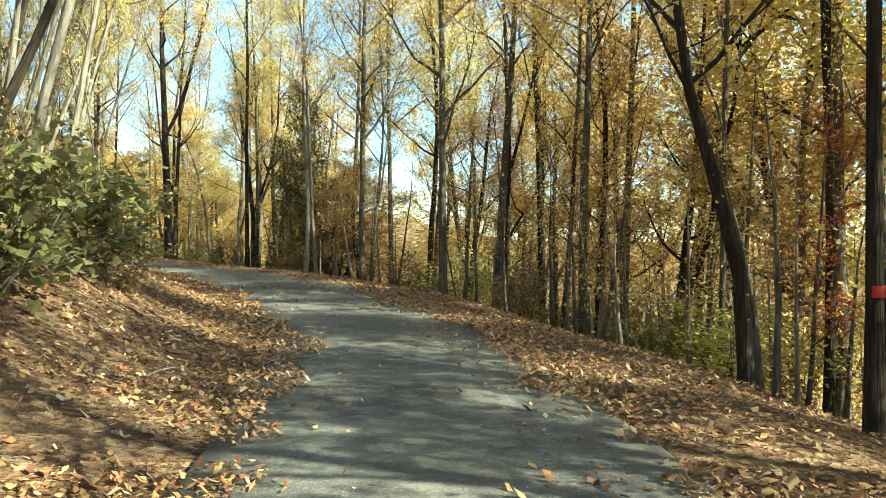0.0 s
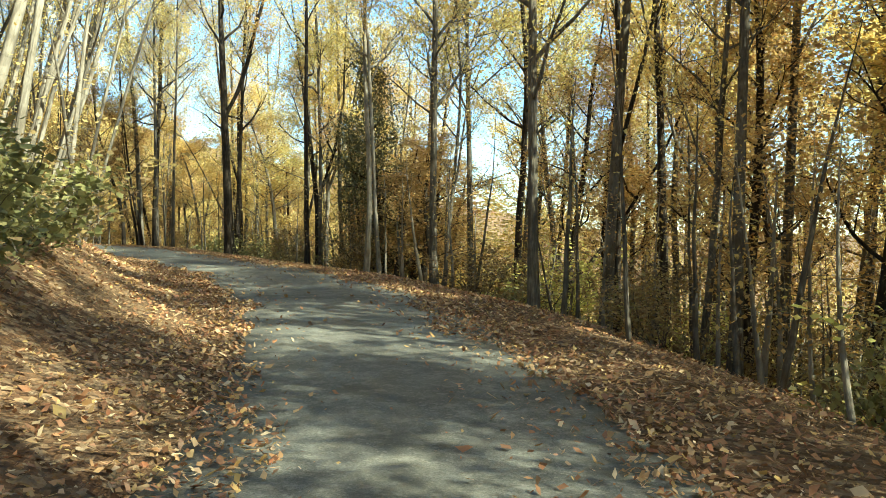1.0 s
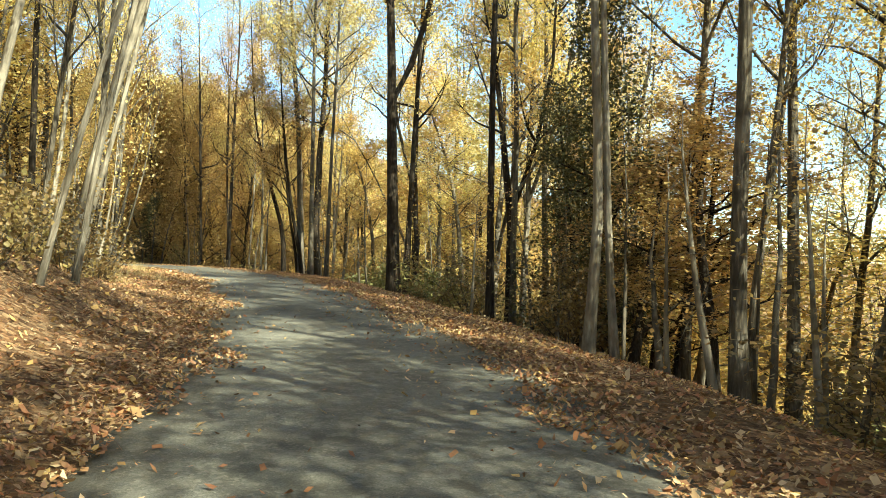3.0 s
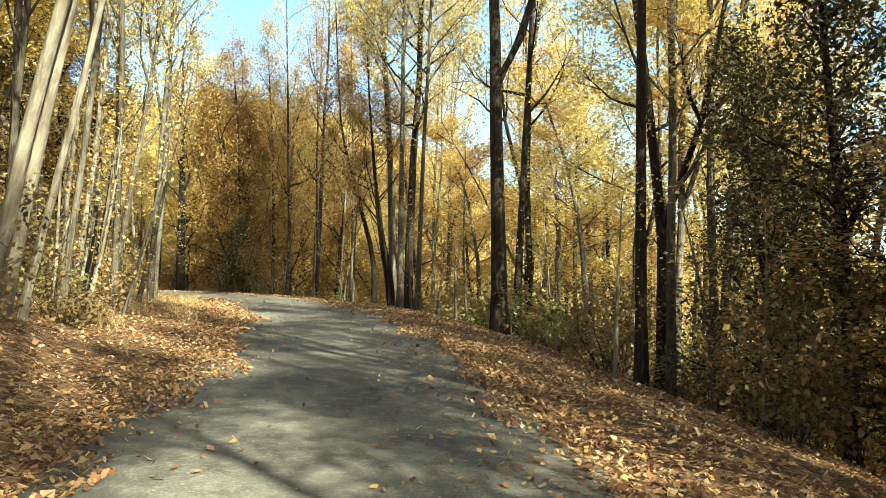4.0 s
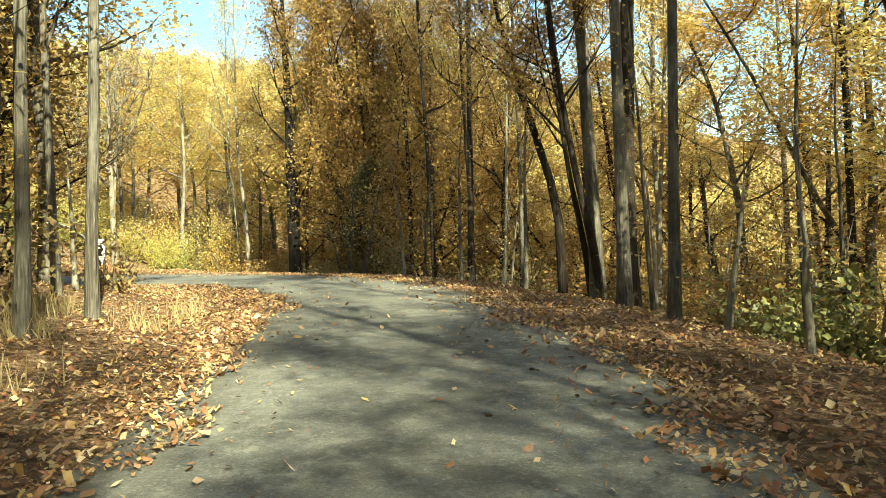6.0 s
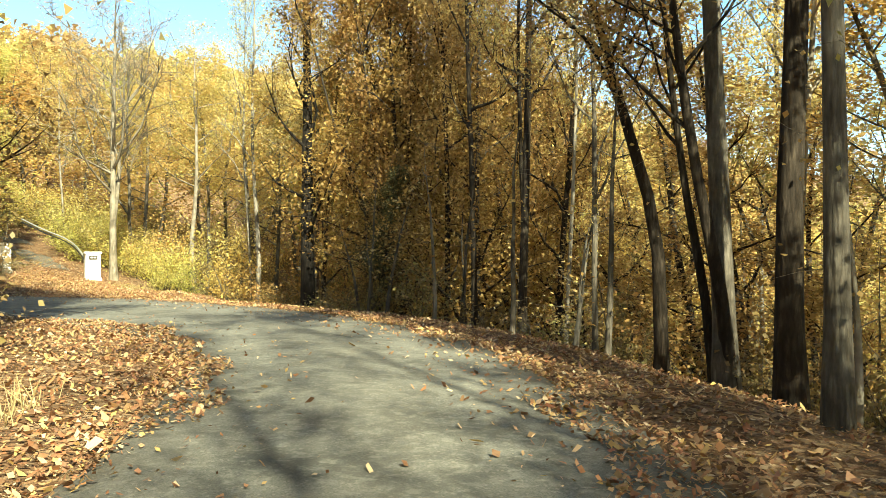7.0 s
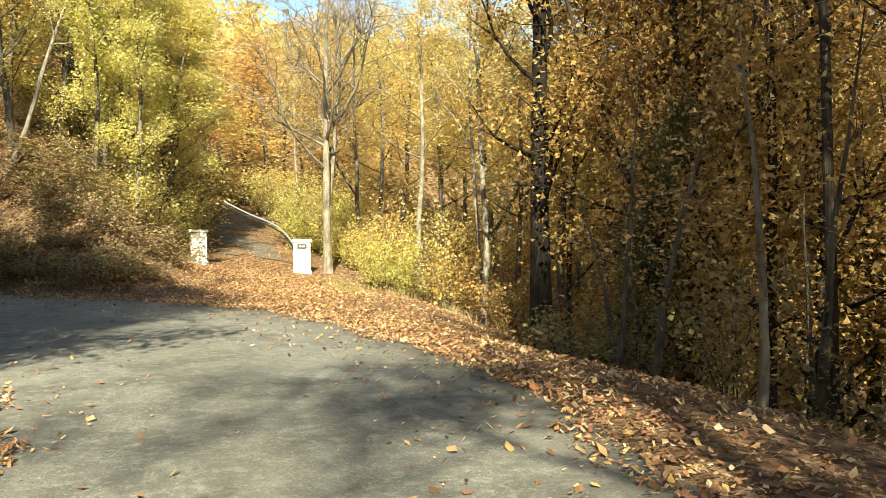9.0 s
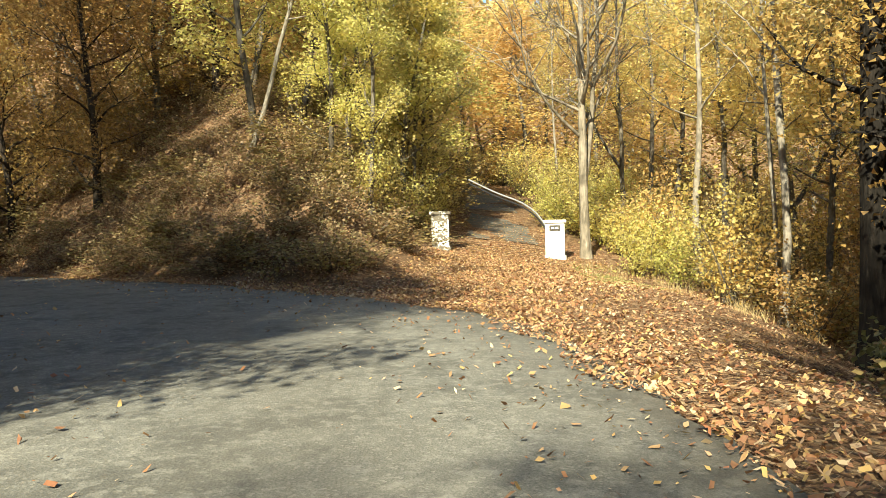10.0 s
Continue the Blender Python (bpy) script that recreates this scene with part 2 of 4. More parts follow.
def land(x, y):
    """Height of the ground."""
    x, y = np.asarray(x, float), np.asarray(y, float)
    e1, s1, k1 = side_of(ROAD, x, y)
    e2, s2, k2 = side_of(DRIVE, x, y)
    w1, w2 = 1 / (np.maximum(e1, 0) + 0.3) ** 3, 1 / (np.maximum(e2, 0) + 0.3) ** 3
    level = (w1 * ROAD[k1, 2] + w2 * DRIVE[k2, 2]) / (w1 + w2)
    far = np.maximum(np.minimum(e1, e2), 0)
    drive = e2 < e1
    outer = (k1 > TURN) & (s1 > 0)
    cut = np.where(drive, (s2 < 0), outer)                      # the steep bank between drive and road
    up = np.where(drive, False, s1 < 0)
    rise_cut = np.interp(far, (0, 0.6, 1.5, 3, 6, 12, 30, 80, 250, 700), (0, 0.10, 0.7, 2.1, 5.2, 9.5, 17, 34, 74, 92))
    soft = np.interp(far, (0, 1.2, 3, 5, 9, 20, 60, 250, 700), (0, 0.05, 0.25, 0.7, 2.4, 7.0, 24, 74, 92))
    firm = np.interp(far, (0, 0.8, 1.6, 2.6, 4, 9, 20, 60, 250, 700), (0, 0.10, 0.36, 0.95, 1.7, 4.2, 9.0, 25, 74, 92))
    blend = np.clip((ROAD[k1, 1] - 31.0) / 8.0, 0, 1)
    rise_up = firm * (1 - blend) + soft * blend
    fall = np.interp(far, (0, 1.3, 2.6, 4.5, 10, 25, 60, 200, 420, 900), (0, -0.05, -0.33, -1.0, -3.1, -9, -24, -58, -58, -10))
    back = -0.9 * (x + 70) + 0.43 * (y - 62)                     # the hill behind the gate
    across = 0.43 * (x + 70) + 0.9 * (y - 62)
    bearing = np.degrees(np.arctan2(y - 50, -x - 35))              # the hill across the hollow, from west to north
    hollow = np.interp(np.hypot(x + 35, y - 50), (22, 60, 120, 250, 600), (0, 12, 42, 104, 150)) * np.interp(bearing, (-60, -20, 55, 100), (0, 1, 1, 0)) * np.interp(far, (4, 26), (0, 1))
    fall = fall + np.maximum(hollow, np.interp(back, (-12, 0, 30, 100, 260, 700), (0, 0.3, 4.5, 28, 88, 110)) * np.interp(across, (-400, 0, 40, 130, 300), (1, 1, 1, 0.75, 0.1)) * np.interp(far, (0.5, 9), (0, 1)))
    level = level - 0.13 * s2 * np.minimum(e2 + DRIVE[k2, 3], 3.0) * np.interp(x, (-74, -67, -55, -49), (0, 1, 1, 0)) * np.interp(e2, (2, 6), (1, 0)) * (e2 < e1)
    h = level + np.where(cut, rise_cut, np.where(up, rise_up, fall))
    return h + lumps(x, y) * np.interp(far, (0, 0.3, 3, 10, 60), (0, 0.02, 0.13, 0.35, 0.9))


def mesh_from(name, verts, faces, material, smooth=True):
    me = bpy.data.meshes.new(name)
    me.from_pydata([tuple(v) for v in verts], [], faces)
    if smooth:
        me.polygons.foreach_set("use_smooth", [True] * len(me.polygons))
    for m in material if isinstance(material, (list, tuple)) else (material,):
        me.materials.append(m)
    me.update()
    return me


def quads_mesh(name, verts, material, wood=None, wood_stuff=None):
    """A mesh of loose leaves from an array n x 3 or 4 x 3, with twigs of a second material, if given."""
    if wood is not None and len(wood):
        verts = np.concatenate([verts, wood])
    n, c = verts.shape[:2]
    me = bpy.data.meshes.new(name)
    me.vertices.add(c * n)
    me.vertices.foreach_set("co", np.asarray(verts, np.float32).ravel())
    me.loops.add(c * n)
    me.loops.foreach_set("vertex_index", np.arange(c * n, dtype=np.int32))
    me.polygons.add(n)
    me.polygons.foreach_set("loop_start", np.arange(0, c * n, c, dtype=np.int32))
    me.polygons.foreach_set("loop_total", np.full(n, c, np.int32))
    me.materials.append(material)
    if wood is not None and len(wood):
        me.materials.append(wood_stuff)
        me.polygons.foreach_set("material_index", np.r_[np.zeros(n - len(wood), np.int32), np.ones(len(wood), np.int32)])
    me.update(calc_edges=True)
    me.validate()
    return me


def build_ground():
    def axis(lo, hi, fine, reach):
        inner = list(np.arange(lo, hi, fine))
        left, right, step = [], [], fine
        a, b = lo, hi
        while a > -reach:
            step *= 1.16
            a -= step
            left.append(a)
        step = fine
        while b < reach:
            right.append(b)
            step *= 1.16
            b += step
        return np.array(left[::-1] + inner + right)

    xs, ys = axis(-72, 10, 0.55, 2200), axis(-4, 70, 0.55, 2200)
    gx, gy = np.meshgrid(xs, ys, indexing="ij")
    gz = land(gx, gy)
    e, _, _ = side_of(ROAD, gx, gy)
    gz = gz - np.where(e < 0.1, 0.06, 0.0)
    nx, ny = gx.shape
    index = np.arange(nx * ny).reshape(nx, ny)
    faces = np.stack([index[:-1, :-1], index[1:, :-1], index[1:, 1:], index[:-1, 1:]], -1).reshape(-1, 4).tolist()
    ob = new("ground", mesh_from("ground", np.stack([gx, gy, gz], -1).reshape(-1, 3), faces, FLOOR))
    return tagged(ob, "sloping forest floor covered in brown fallen leaves", "ground", kind="structure")


def build_road():
    line = ROAD
    verts, faces = [], []
    cols = (-1.0, -0.97, -0.6, -0.2, 0.2, 0.6, 0.97, 1.0)
    rng = random.Random(4)
    for k, (x, y, z, w) in enumerate(line):
        a, b = line[max(k - 1, 0)], line[min(k + 1, len(line) - 1)]
        d = np.array([b[0] - a[0], b[1] - a[1]])
        d /= np.linalg.norm(d)
        wl, wr = w + rng.uniform(-0.07, 0.07), w + rng.uniform(-0.07, 0.07)
        for c in cols:
            side = c * (wr if c > 0 else wl)
            crown = 0.035 * (1 - c * c) + (0.012 if abs(c) < 1 else -0.09)
            verts.append((x + d[1] * side, y - d[0] * side, z + crown))
    n = len(cols)
    for k in range(len(line) - 1):
        for c in range(n - 1):
            faces.append((k * n + c, k * n + c + 1, (k + 1) * n + c + 1, (k + 1) * n + c))
    me = mesh_from("road", verts, faces, ASPHALT)
    layer = me.uv_layers.new(name="lane")
    which = np.empty(len(me.loops), np.int32)
    me.loops.foreach_get("vertex_index", which)
    layer.data.foreach_set("uv", np.stack([(np.array(cols)[which % n] + 1) / 2, (which // n) * 0.5], 1).astype(np.float32).ravel())
    ob = new("road", me)
    return tagged(ob, "narrow grey worn asphalt lane with crumbled edges", "road", kind="structure")


def build_drive():
    line = DRIVE[38:]
    verts, faces = [], []
    cols = (-1.0, -0.9, -0.4, 0.0, 0.4, 0.9, 1.0)
    for k, (x, y, z, w) in enumerate(line):
        a, b = line[max(k - 1, 0)], line[min(k + 1, len(line) - 1)]
        d = np.array([b[0] - a[0], b[1] - a[1]])
        d /= np.linalg.norm(d)
        w = w * 0.72 + 0.12 * math.sin(k * 0.9) + 0.08 * math.sin(k * 2.3)
        for c in cols:
            px, py = x + d[1] * c * w, y - d[0] * c * w
            verts.append((px, py, float(land(px, py)) + (0.02 if abs(c) < 1 else -0.06)))
    n = len(cols)
    for k in range(len(line) - 1):
        for c in range(n - 1):
            faces.append((k * n + c, k * n + c + 1, (k + 1) * n + c + 1, (k + 1) * n + c))
    ob = new("driveway", mesh_from("driveway", verts, faces, ASPHALT))
    return tagged(ob, "old grey drive half buried under fallen leaves", "driveway", kind="structure")


build_ground()
build_road()
build_drive()


# ---- plants ----
def frame_of(t):
    t = t / np.linalg.norm(t)
    a = np.cross(t, (0.3, 0.1, 1.0) if abs(t[2]) < 0.9 else (1.0, 0.2, 0.0))
    a /= np.linalg.norm(a)
    return a, np.cross(t, a)


class Wood:
    """Gathers tubes into one mesh."""

    def __init__(self):
        self.verts, self.faces = [], []

    def tube(self, pts, radii, sides):
        first = len(self.verts)
        ang = np.arange(sides) * 2 * math.pi / sides
        for k, (p, r) in enumerate(zip(pts, radii)):
            a, b = frame_of(np.subtract(pts[min(k + 1, len(pts) - 1)], pts[max(k - 1, 0)]))
            if k and a @ last < 0:
                a, b = -a, -b
            last = a
            for t in ang:
                self.verts.append(tuple(p + r * (math.cos(t) * a + math.sin(t) * b)))
        for k in range(len(pts) - 1):
            for s in range(sides):
                i, j = first + k * sides, first + (k + 1) * sides
                self.faces.append((i + s, i + (s + 1) % sides, j + (s + 1) % sides, j + s))

    def mesh(self, name, material):
        return mesh_from(name, self.verts, self.faces, material)


def grow(rng, start, way, length, bend, up, steps):
    """A wandering shoot."""
    p, d = np.array(start, float), np.array(way, float)
    out = [p.copy()]
    for _ in range(steps):
        d = d + rng.normal(0, bend, 3) + (0, 0, up)
        d /= np.linalg.norm(d)
        p = p + d * length / steps
        out.append(p.copy())
    return np.array(out), d


def leaf_quads(rng, spots, size, spread, flat=0.35, simple=False):
    """Small folded leaves hung round the spots."""
    n = len(spots)
    c = spots + rng.normal(0, spread, (n, 3))
    a = rng.normal(0, 1, (n, 3)) * (1, 1, flat * 2) - (0, 0, 0.35)
    a /= np.linalg.norm(a, axis=1, keepdims=True)
    b = np.cross(a, rng.normal(0, 1, (n, 3)) * (flat, flat, 1))
    b /= np.linalg.norm(b, axis=1, keepdims=True)
    up = np.cross(a, b)
    s = (size * rng.uniform(0.6, 1.35, n))[:, None]
    if simple:
        wide = (rng.uniform(0.30, 0.52, n))[:, None]
        return np.stack([c, c + a * s * 0.85 + b * s * wide, c + a * s - b * s * wide * 0.8], 1)
    mid = c + a * s * 0.45
    return np.stack([c, mid + b * s * 0.42 + up * s * 0.10, c + a * s, mid - b * s * 0.42 + up * s * 0.10], 1)


def tree_kind(seed, height, radius, first, limbs, reach, count, size, wander=0.03, fork=False, up=0.10, sub=4, twigs=2, cover=0.22, spine=None, fine=1.0, sides=9):
    """Meshes of one tree: trunk, limbs and the quads of its crown. first: where the limbs begin, as a share of the height."""
    rng = np.random.default_rng(seed)
    trunk, spots = Wood(), []
    branch = trunk
    pts, _ = grow(rng, (0, 0, -0.6), (rng.normal(0, 0.02), rng.normal(0, 0.02), 1), height + 0.6, wander, 0.05, 12)
    if spine:
        pts = glide([(*p, 0) for p in spine], 0.1)[:, :3]
        pts = pts[np.linspace(0, len(pts) - 1, 13).astype(int)]
    share = np.linspace(0, 1, 13)
    radii = radius * (1 - share) ** 0.75 * 0.92 + 0.012
    radii[0] *= 1.5
    radii[1] *= 1.08
    trunk.tube(pts, radii, sides)

    def at(u):
        k = min(int(u * 12), 11)
        return pts[k] + (pts[k + 1] - pts[k]) * (u * 12 - k), radius * (1 - u) ** 0.75

    stems = []
    if fork:
        p, r = at(first * 0.75)
        way = np.array((rng.choice((-1, 1)) * 0.45, rng.normal(0, 0.3), 1.0))
        q, _ = grow(rng, p, way, height * (1 - first * 0.75) * 0.92, 0.06, 0.12, 8)
        trunk.tube(q, np.linspace(r * 0.75, 0.015, 9), 7)
        stems.append(q)
    turn = rng.uniform(0, 6.28)
    for i in range(limbs):
        u = first + (0.97 - first) * (i + rng.uniform(0, 0.8)) / limbs
        turn += 2.4 + rng.normal(0, 0.5)
        p, r = at(u)
        if stems and i % 3 == 0:
            q = stems[0]
            p = q[min(1 + int(rng.uniform(1, 7)), 7)]
        tilt = rng.uniform(0.35, 1.0) + (u - first) * 0.5
        way = (math.cos(turn), math.sin(turn), tilt)
        length = reach * (1 - 0.55 * (u - first) / (1 - first)) * rng.uniform(0.6, 1.15)
        limb, _ = grow(rng, p, way, length, 0.16, up, 6)
        thick = min(r * 0.55, 0.03 + 0.014 * length)
        branch.tube(limb, np.linspace(thick, 0.008, 7), 4)
        for j in range(sub):
            k = 1 + int(rng.uniform(0.15, 1.0) * 5)
            side = rng.normal(0, 1, 3) * (1, 1, 0.5) + (limb[k] - limb[k - 1]) / np.linalg.norm(limb[k] - limb[k - 1]) * 0.9 + (0, 0, 0.3)
            shoot, _ = grow(rng, limb[k], side, length * rng.uniform(0.25, 0.5), 0.2, up, 2)
            branch.tube(shoot, np.linspace(thick * 0.35 + 0.003, 0.004 * fine, 3), 3)
            spots.extend(shoot[1:])
            for _ in range(twigs):
                m = rng.integers(1, 3)
                side = rng.normal(0, 1, 3) + (0, 0, 0.25)
                twig, _ = grow(rng, shoot[m], side, length * rng.uniform(0.14, 0.28), 0.25, up, 1)
                branch.tube(twig, (0.006 * fine, 0.003), 3)
                spots.extend((twig[1], (twig[0] + twig[1]) / 2))
        spots.extend(limb[3:])
    spots = np.array(spots)
    crown = leaf_quads(rng, spots[rng.integers(0, len(spots), int(count * 3.2))], size * 0.60, cover, simple=True) if count else None
    return trunk, crown


class DeepWood:
    """Trees too far in the wood to be told apart, gathered into joined meshes by material."""

    def __init__(self):
        self.kinds, self.wood, self.leaf, self.bush = [], [], {}, {}

    def kind(self, seed, leaf_stuff, **shape):
        trunk, crown = tree_kind(seed, sub=1, twigs=0, cover=0.65, fine=2.0, wander=0.035, count=850, size=0.38, sides=4, **shape)
        self.kinds.append((np.array(trunk.verts), np.array(trunk.faces), crown, leaf_stuff))
        return len(self.kinds) - 1

    def put(self, which, x, y, wide, tall, turn):
        verts, faces, crown, stuff = self.kinds[which]
        c, s = math.cos(turn), math.sin(turn)
        m = np.array(((c * wide, s * wide, 0), (-s * wide, c * wide, 0), (0, 0, tall)))
        at = np.array((x, y, float(land(x, y))))
        self.wood.append((verts @ m + at, faces))
        self.leaf.setdefault(stuff.name, (stuff, []))[1].append(crown @ m + at)

    def put_bush(self, kind, x, y, wide, tall, turn):
        (_, stem), (_, crown) = kind.args[4]
        c, s = math.cos(turn), math.sin(turn)
        m = np.array(((c * wide, s * wide, 0), (-s * wide, c * wide, 0), (0, 0, tall)))
        at = np.array((x, y, float(land(x, y))))
        for me, tag in ((stem, "wood"), (crown, "leaf")):
            co = np.empty(len(me.vertices) * 3)
            me.vertices.foreach_get("co", co)
            ix = np.empty(len(me.loops), np.int32)
            me.loops.foreach_get("vertex_index", ix)
            mi = np.empty(len(me.polygons), np.int32)
            me.polygons.foreach_get("material_index", mi)
            co = (co.reshape(-1, 3) @ m + at)[ix].reshape(-1, 4, 3)
            for k, stuff in enumerate(list(me.materials)[:1]):
                self.bush.setdefault(stuff.name, (stuff, []))[1].append(co[mi == k])

    def build_bushes(self):
        for name, (stuff, some) in self.bush.items():
            name = "undergrowth_" + name
            tagged(new(name, quads_mesh(name, np.concatenate(some), stuff)), "tangled undergrowth covering bank and slope", "undergrowth", kind="stuff")

    def build(self):
        start, verts, faces = 0, [], []
        for v, f in self.wood:
            verts.append(v)
            faces.extend((f + start).tolist())
            start += len(v)
        tagged(new("deep_wood_trunks", mesh_from("deep_wood_trunks", np.concatenate(verts), faces, BARK_GREY)), "many thin trunks deep in the wood", "woods", kind="stuff")
        for name, (stuff, some) in self.leaf.items():
            name = "deep_wood_" + name
            tagged(new(name, quads_mesh(name, np.concatenate(some), stuff)), "autumn foliage of the deeper wood", "woods", kind="stuff")


def plant_thing(name, label, category, group, meshes):
    """An Empty with its parts."""
    ob = tagged(new(name), label, category, group)
    for part_name, me in meshes:
        if me is not None:
            child = new(part_name, me)
            child.parent = ob
    return ob


class Kind:
    """A kind of plant: made once where first wanted, copied afterwards."""

    def __init__(self, name, label, category, group, meshes):
        self.args, self.first, self.shape = (name, label, category, group, meshes), None, None

    def put(self, x, y, wide=1.0, tall=1.0, turn=0.0, lean=(0, 0), sink=0.0, label=""):
        z = float(land(x, y)) - sink
        m = Matrix.LocRotScale((x, y, z), Euler((radians(lean[0]), radians(lean[1]), 0)).to_matrix().to_4x4().to_quaternion()
                               @ Euler((0, 0, turn)).to_quaternion(), (wide, wide, tall))
        if self.first is None:
            self.first = ob = plant_thing(*self.args)
            ob.matrix_basis = m
        else:
            base = self.first
            keep = base.matrix_basis.copy()
            base.matrix_basis = Matrix.Identity(4)
            ob = copy_thing(base, m)
            base.matrix_basis = keep
        if label:
            ob["label"] = label
        return ob


def tree_of(seed, label, bark_stuff, leaf_stuff, group="woodland trees", **shape):
    trunk, crown = tree_kind(seed, **shape)
    meshes = [("trunk", trunk.mesh("trunk", bark_stuff))]
    if crown is not None:
        meshes.append(("crown", quads_mesh("crown", crown, leaf_stuff)))
    kind = Kind("tree", label, "tree", group, meshes)
    kind.shape = (shape["height"], shape["first"], shape["reach"])
    return kind


GOLD = [tree_of(11 + k, "tall grey-barked tree with a loose golden-yellow autumn crown", BARK_GREY, LEAF_GOLD, height=21, radius=0.16, first=0.30 + 0.05 * k,
                limbs=17, reach=4.4, count=2900, size=0.235, wander=0.03 + 0.01 * k, fork=k == 1, cover=0.26) for k in range(3)]
LIME = [tree_of(21 + k, "slender grey tree with yellow-green autumn leaves", BARK_GREY, LEAF_LIME, height=16, radius=0.13, first=0.14 + 0.06 * k,
                limbs=18, reach=3.8, count=3100, size=0.225, wander=0.04, cover=0.28) for k in range(2)]
RUST = [tree_of(31 + k, "dark-barked tree with rusty brown and orange leaves", BARK_DARK, LEAF_RUST, height=19, radius=0.17, first=0.14 + 0.08 * k,
                limbs=19, reach=4.0, count=3300, size=0.225, wander=0.03, fork=k == 1, cover=0.3) for k in range(2)]
BARE = [tree_of(41 + k, "tall grey tree with a thin yellow crown", BARK_GREY, LEAF_GOLD, height=20, radius=0.15, first=0.22 + 0.07 * k,
                limbs=19, reach=4.2, count=2000, size=0.18, cover=0.3, wander=0.025 + 0.02 * k, fork=k == 2, sub=5, twigs=3, fine=1.5) for k in range(3)]
DARK = [tree_of(51 + k, "dark-trunked tree with thin branches and sparse gold leaves", BARK_DARK, LEAF_GOLD, height=21, radius=0.17, first=0.36, limbs=15,
                reach=4.2, count=2300, size=0.19, cover=0.28, wander=0.025 + 0.02 * k, fork=k == 1) for k in range(2)]
PALE = [tree_of(61 + k, "pale white-barked tree with a sparse yellow crown", BARK_PALE, LEAF_GOLD, height=17, radius=0.14, first=0.40, limbs=14,
                reach=3.6, count=1500, size=0.17, wander=0.04, sub=5, twigs=3, fine=1.5) for k in range(2)]
OAK = [tree_of(121 + k, "broad oak densely leaved in brown down to the ground", BARK_DARK, LEAF_OAK, height=14 + k, radius=0.17, first=0.07, limbs=30,
               reach=4.3, count=6500, size=0.20, wander=0.03, cover=0.42, up=0.03, twigs=1) for k in range(2)]
CEDAR = [tree_of(115, "dense dark green cedar among the bare trees", BARK_DARK, LEAF_CEDAR, height=11, radius=0.14, first=0.06, limbs=34, reach=3.0, count=5200, size=0.19, up=0.02, cover=0.30)]
MAPLE = [tree_of(111, "young maple with orange and red leaves", BARK_GREY, LEAF_RED, height=7, radius=0.05, first=0.25, limbs=12, reach=1.9, count=700, size=0.14, cover=0.15)]


def shrub_of(seed, name, label, leaf_stuff, stems, height, count, size, spread, bark_stuff=None, category="shrub", group="undergrowth"):
    rng = np.random.default_rng(seed)
    single = stems == 1
    wood, fine, spots = Wood(), Wood(), []
    for _ in range(stems):
        a = rng.uniform(0, 6.28)
        way = np.array((math.cos(a) * spread, math.sin(a) * spread, 1.0))
        start = rng.normal(0, 0.03, 3) * (1, 1, 0) + (0, 0, -0.25)
        stem, _ = grow(rng, start, way, height * rng.uniform(0.6, 1.1), 0.05 if single else 0.16, 0.0, 6)
        wood.tube(stem, np.linspace((0.022 if single else 0.010) * height ** 0.6, 0.003, 7), 5 if single else 3)
        for j in range(20 if single else 3):
            k = rng.integers(2, 7)
            shoot, _ = grow(rng, stem[k], rng.normal(0, 1, 3) + (0, 0, 0.4), height * (rng.uniform(0.06, 0.17) if single else rng.uniform(0.15, 0.35)), 0.25, 0.02, 3)
            fine.tube(shoot, (0.007, 0.006, 0.004, 0.002), 3)
            spots.extend(shoot)
        spots.extend(stem[2:])
    crown = leaf_quads(rng, np.array(spots)[rng.integers(0, len(spots), count)], size, 0.10 * height ** 0.5)
    twigs = np.array(fine.verts)[np.array(fine.faces)]
    stuff = bark_stuff or BARK_GREY
    return Kind(name, label, category, group, [("stem", wood.mesh("stem", stuff)), ("crown", quads_mesh("crown", crown, leaf_stuff, twigs, stuff))])


BRUSH = [shrub_of(71 + k, "shrub", "tangled olive-brown brush with thin dry stems", LEAF_BRUSH, 14, 1.7, 750, 0.10, 0.75) for k in range(3)]
GREENBUSH = [shrub_of(81 + k, "shrub", "low green bush turning yellow at the edge of the wood", LEAF_GREEN, 13, 1.9, 1100, 0.125, 0.7) for k in range(2)]
LIMEBUSH = [shrub_of(83 + k, "shrub", "leafy yellow-green bush beside the lane", LEAF_LIME, 12, 3.2, 1700, 0.105, 0.5) for k in range(2)]
GOLDBUSH = [shrub_of(85 + k, "shrub", "tall thin understory bush with yellow and tan leaves", LEAF_GOLD, 8, 3.8, 1200, 0.11, 0.35) for k in range(2)]
RUSTBUSH = [shrub_of(88, "shrub", "understory bush with rust-brown leaves", LEAF_RUST, 9, 3.0, 1300, 0.11, 0.45)]
LOWBRUSH = [shrub_of(76 + k, "shrub", "low olive-brown brush on the bank", LEAF_BRUSH, 8, 1.8, 560, 0.10, 0.8) for k in range(2)]
BRAMBLE = [shrub_of(176 + k, "shrub", "brown dried bramble sprawling over the bank", LEAF_BRAMBLE, 9, 1.5, 520, 0.085, 0.9) for k in range(2)]
TANBUSH = [shrub_of(95 + k, "shrub", "tall olive and brown understory bush", LEAF_BRUSH, 10, 3.2, 1300, 0.115, 0.45) for k in range(2)]
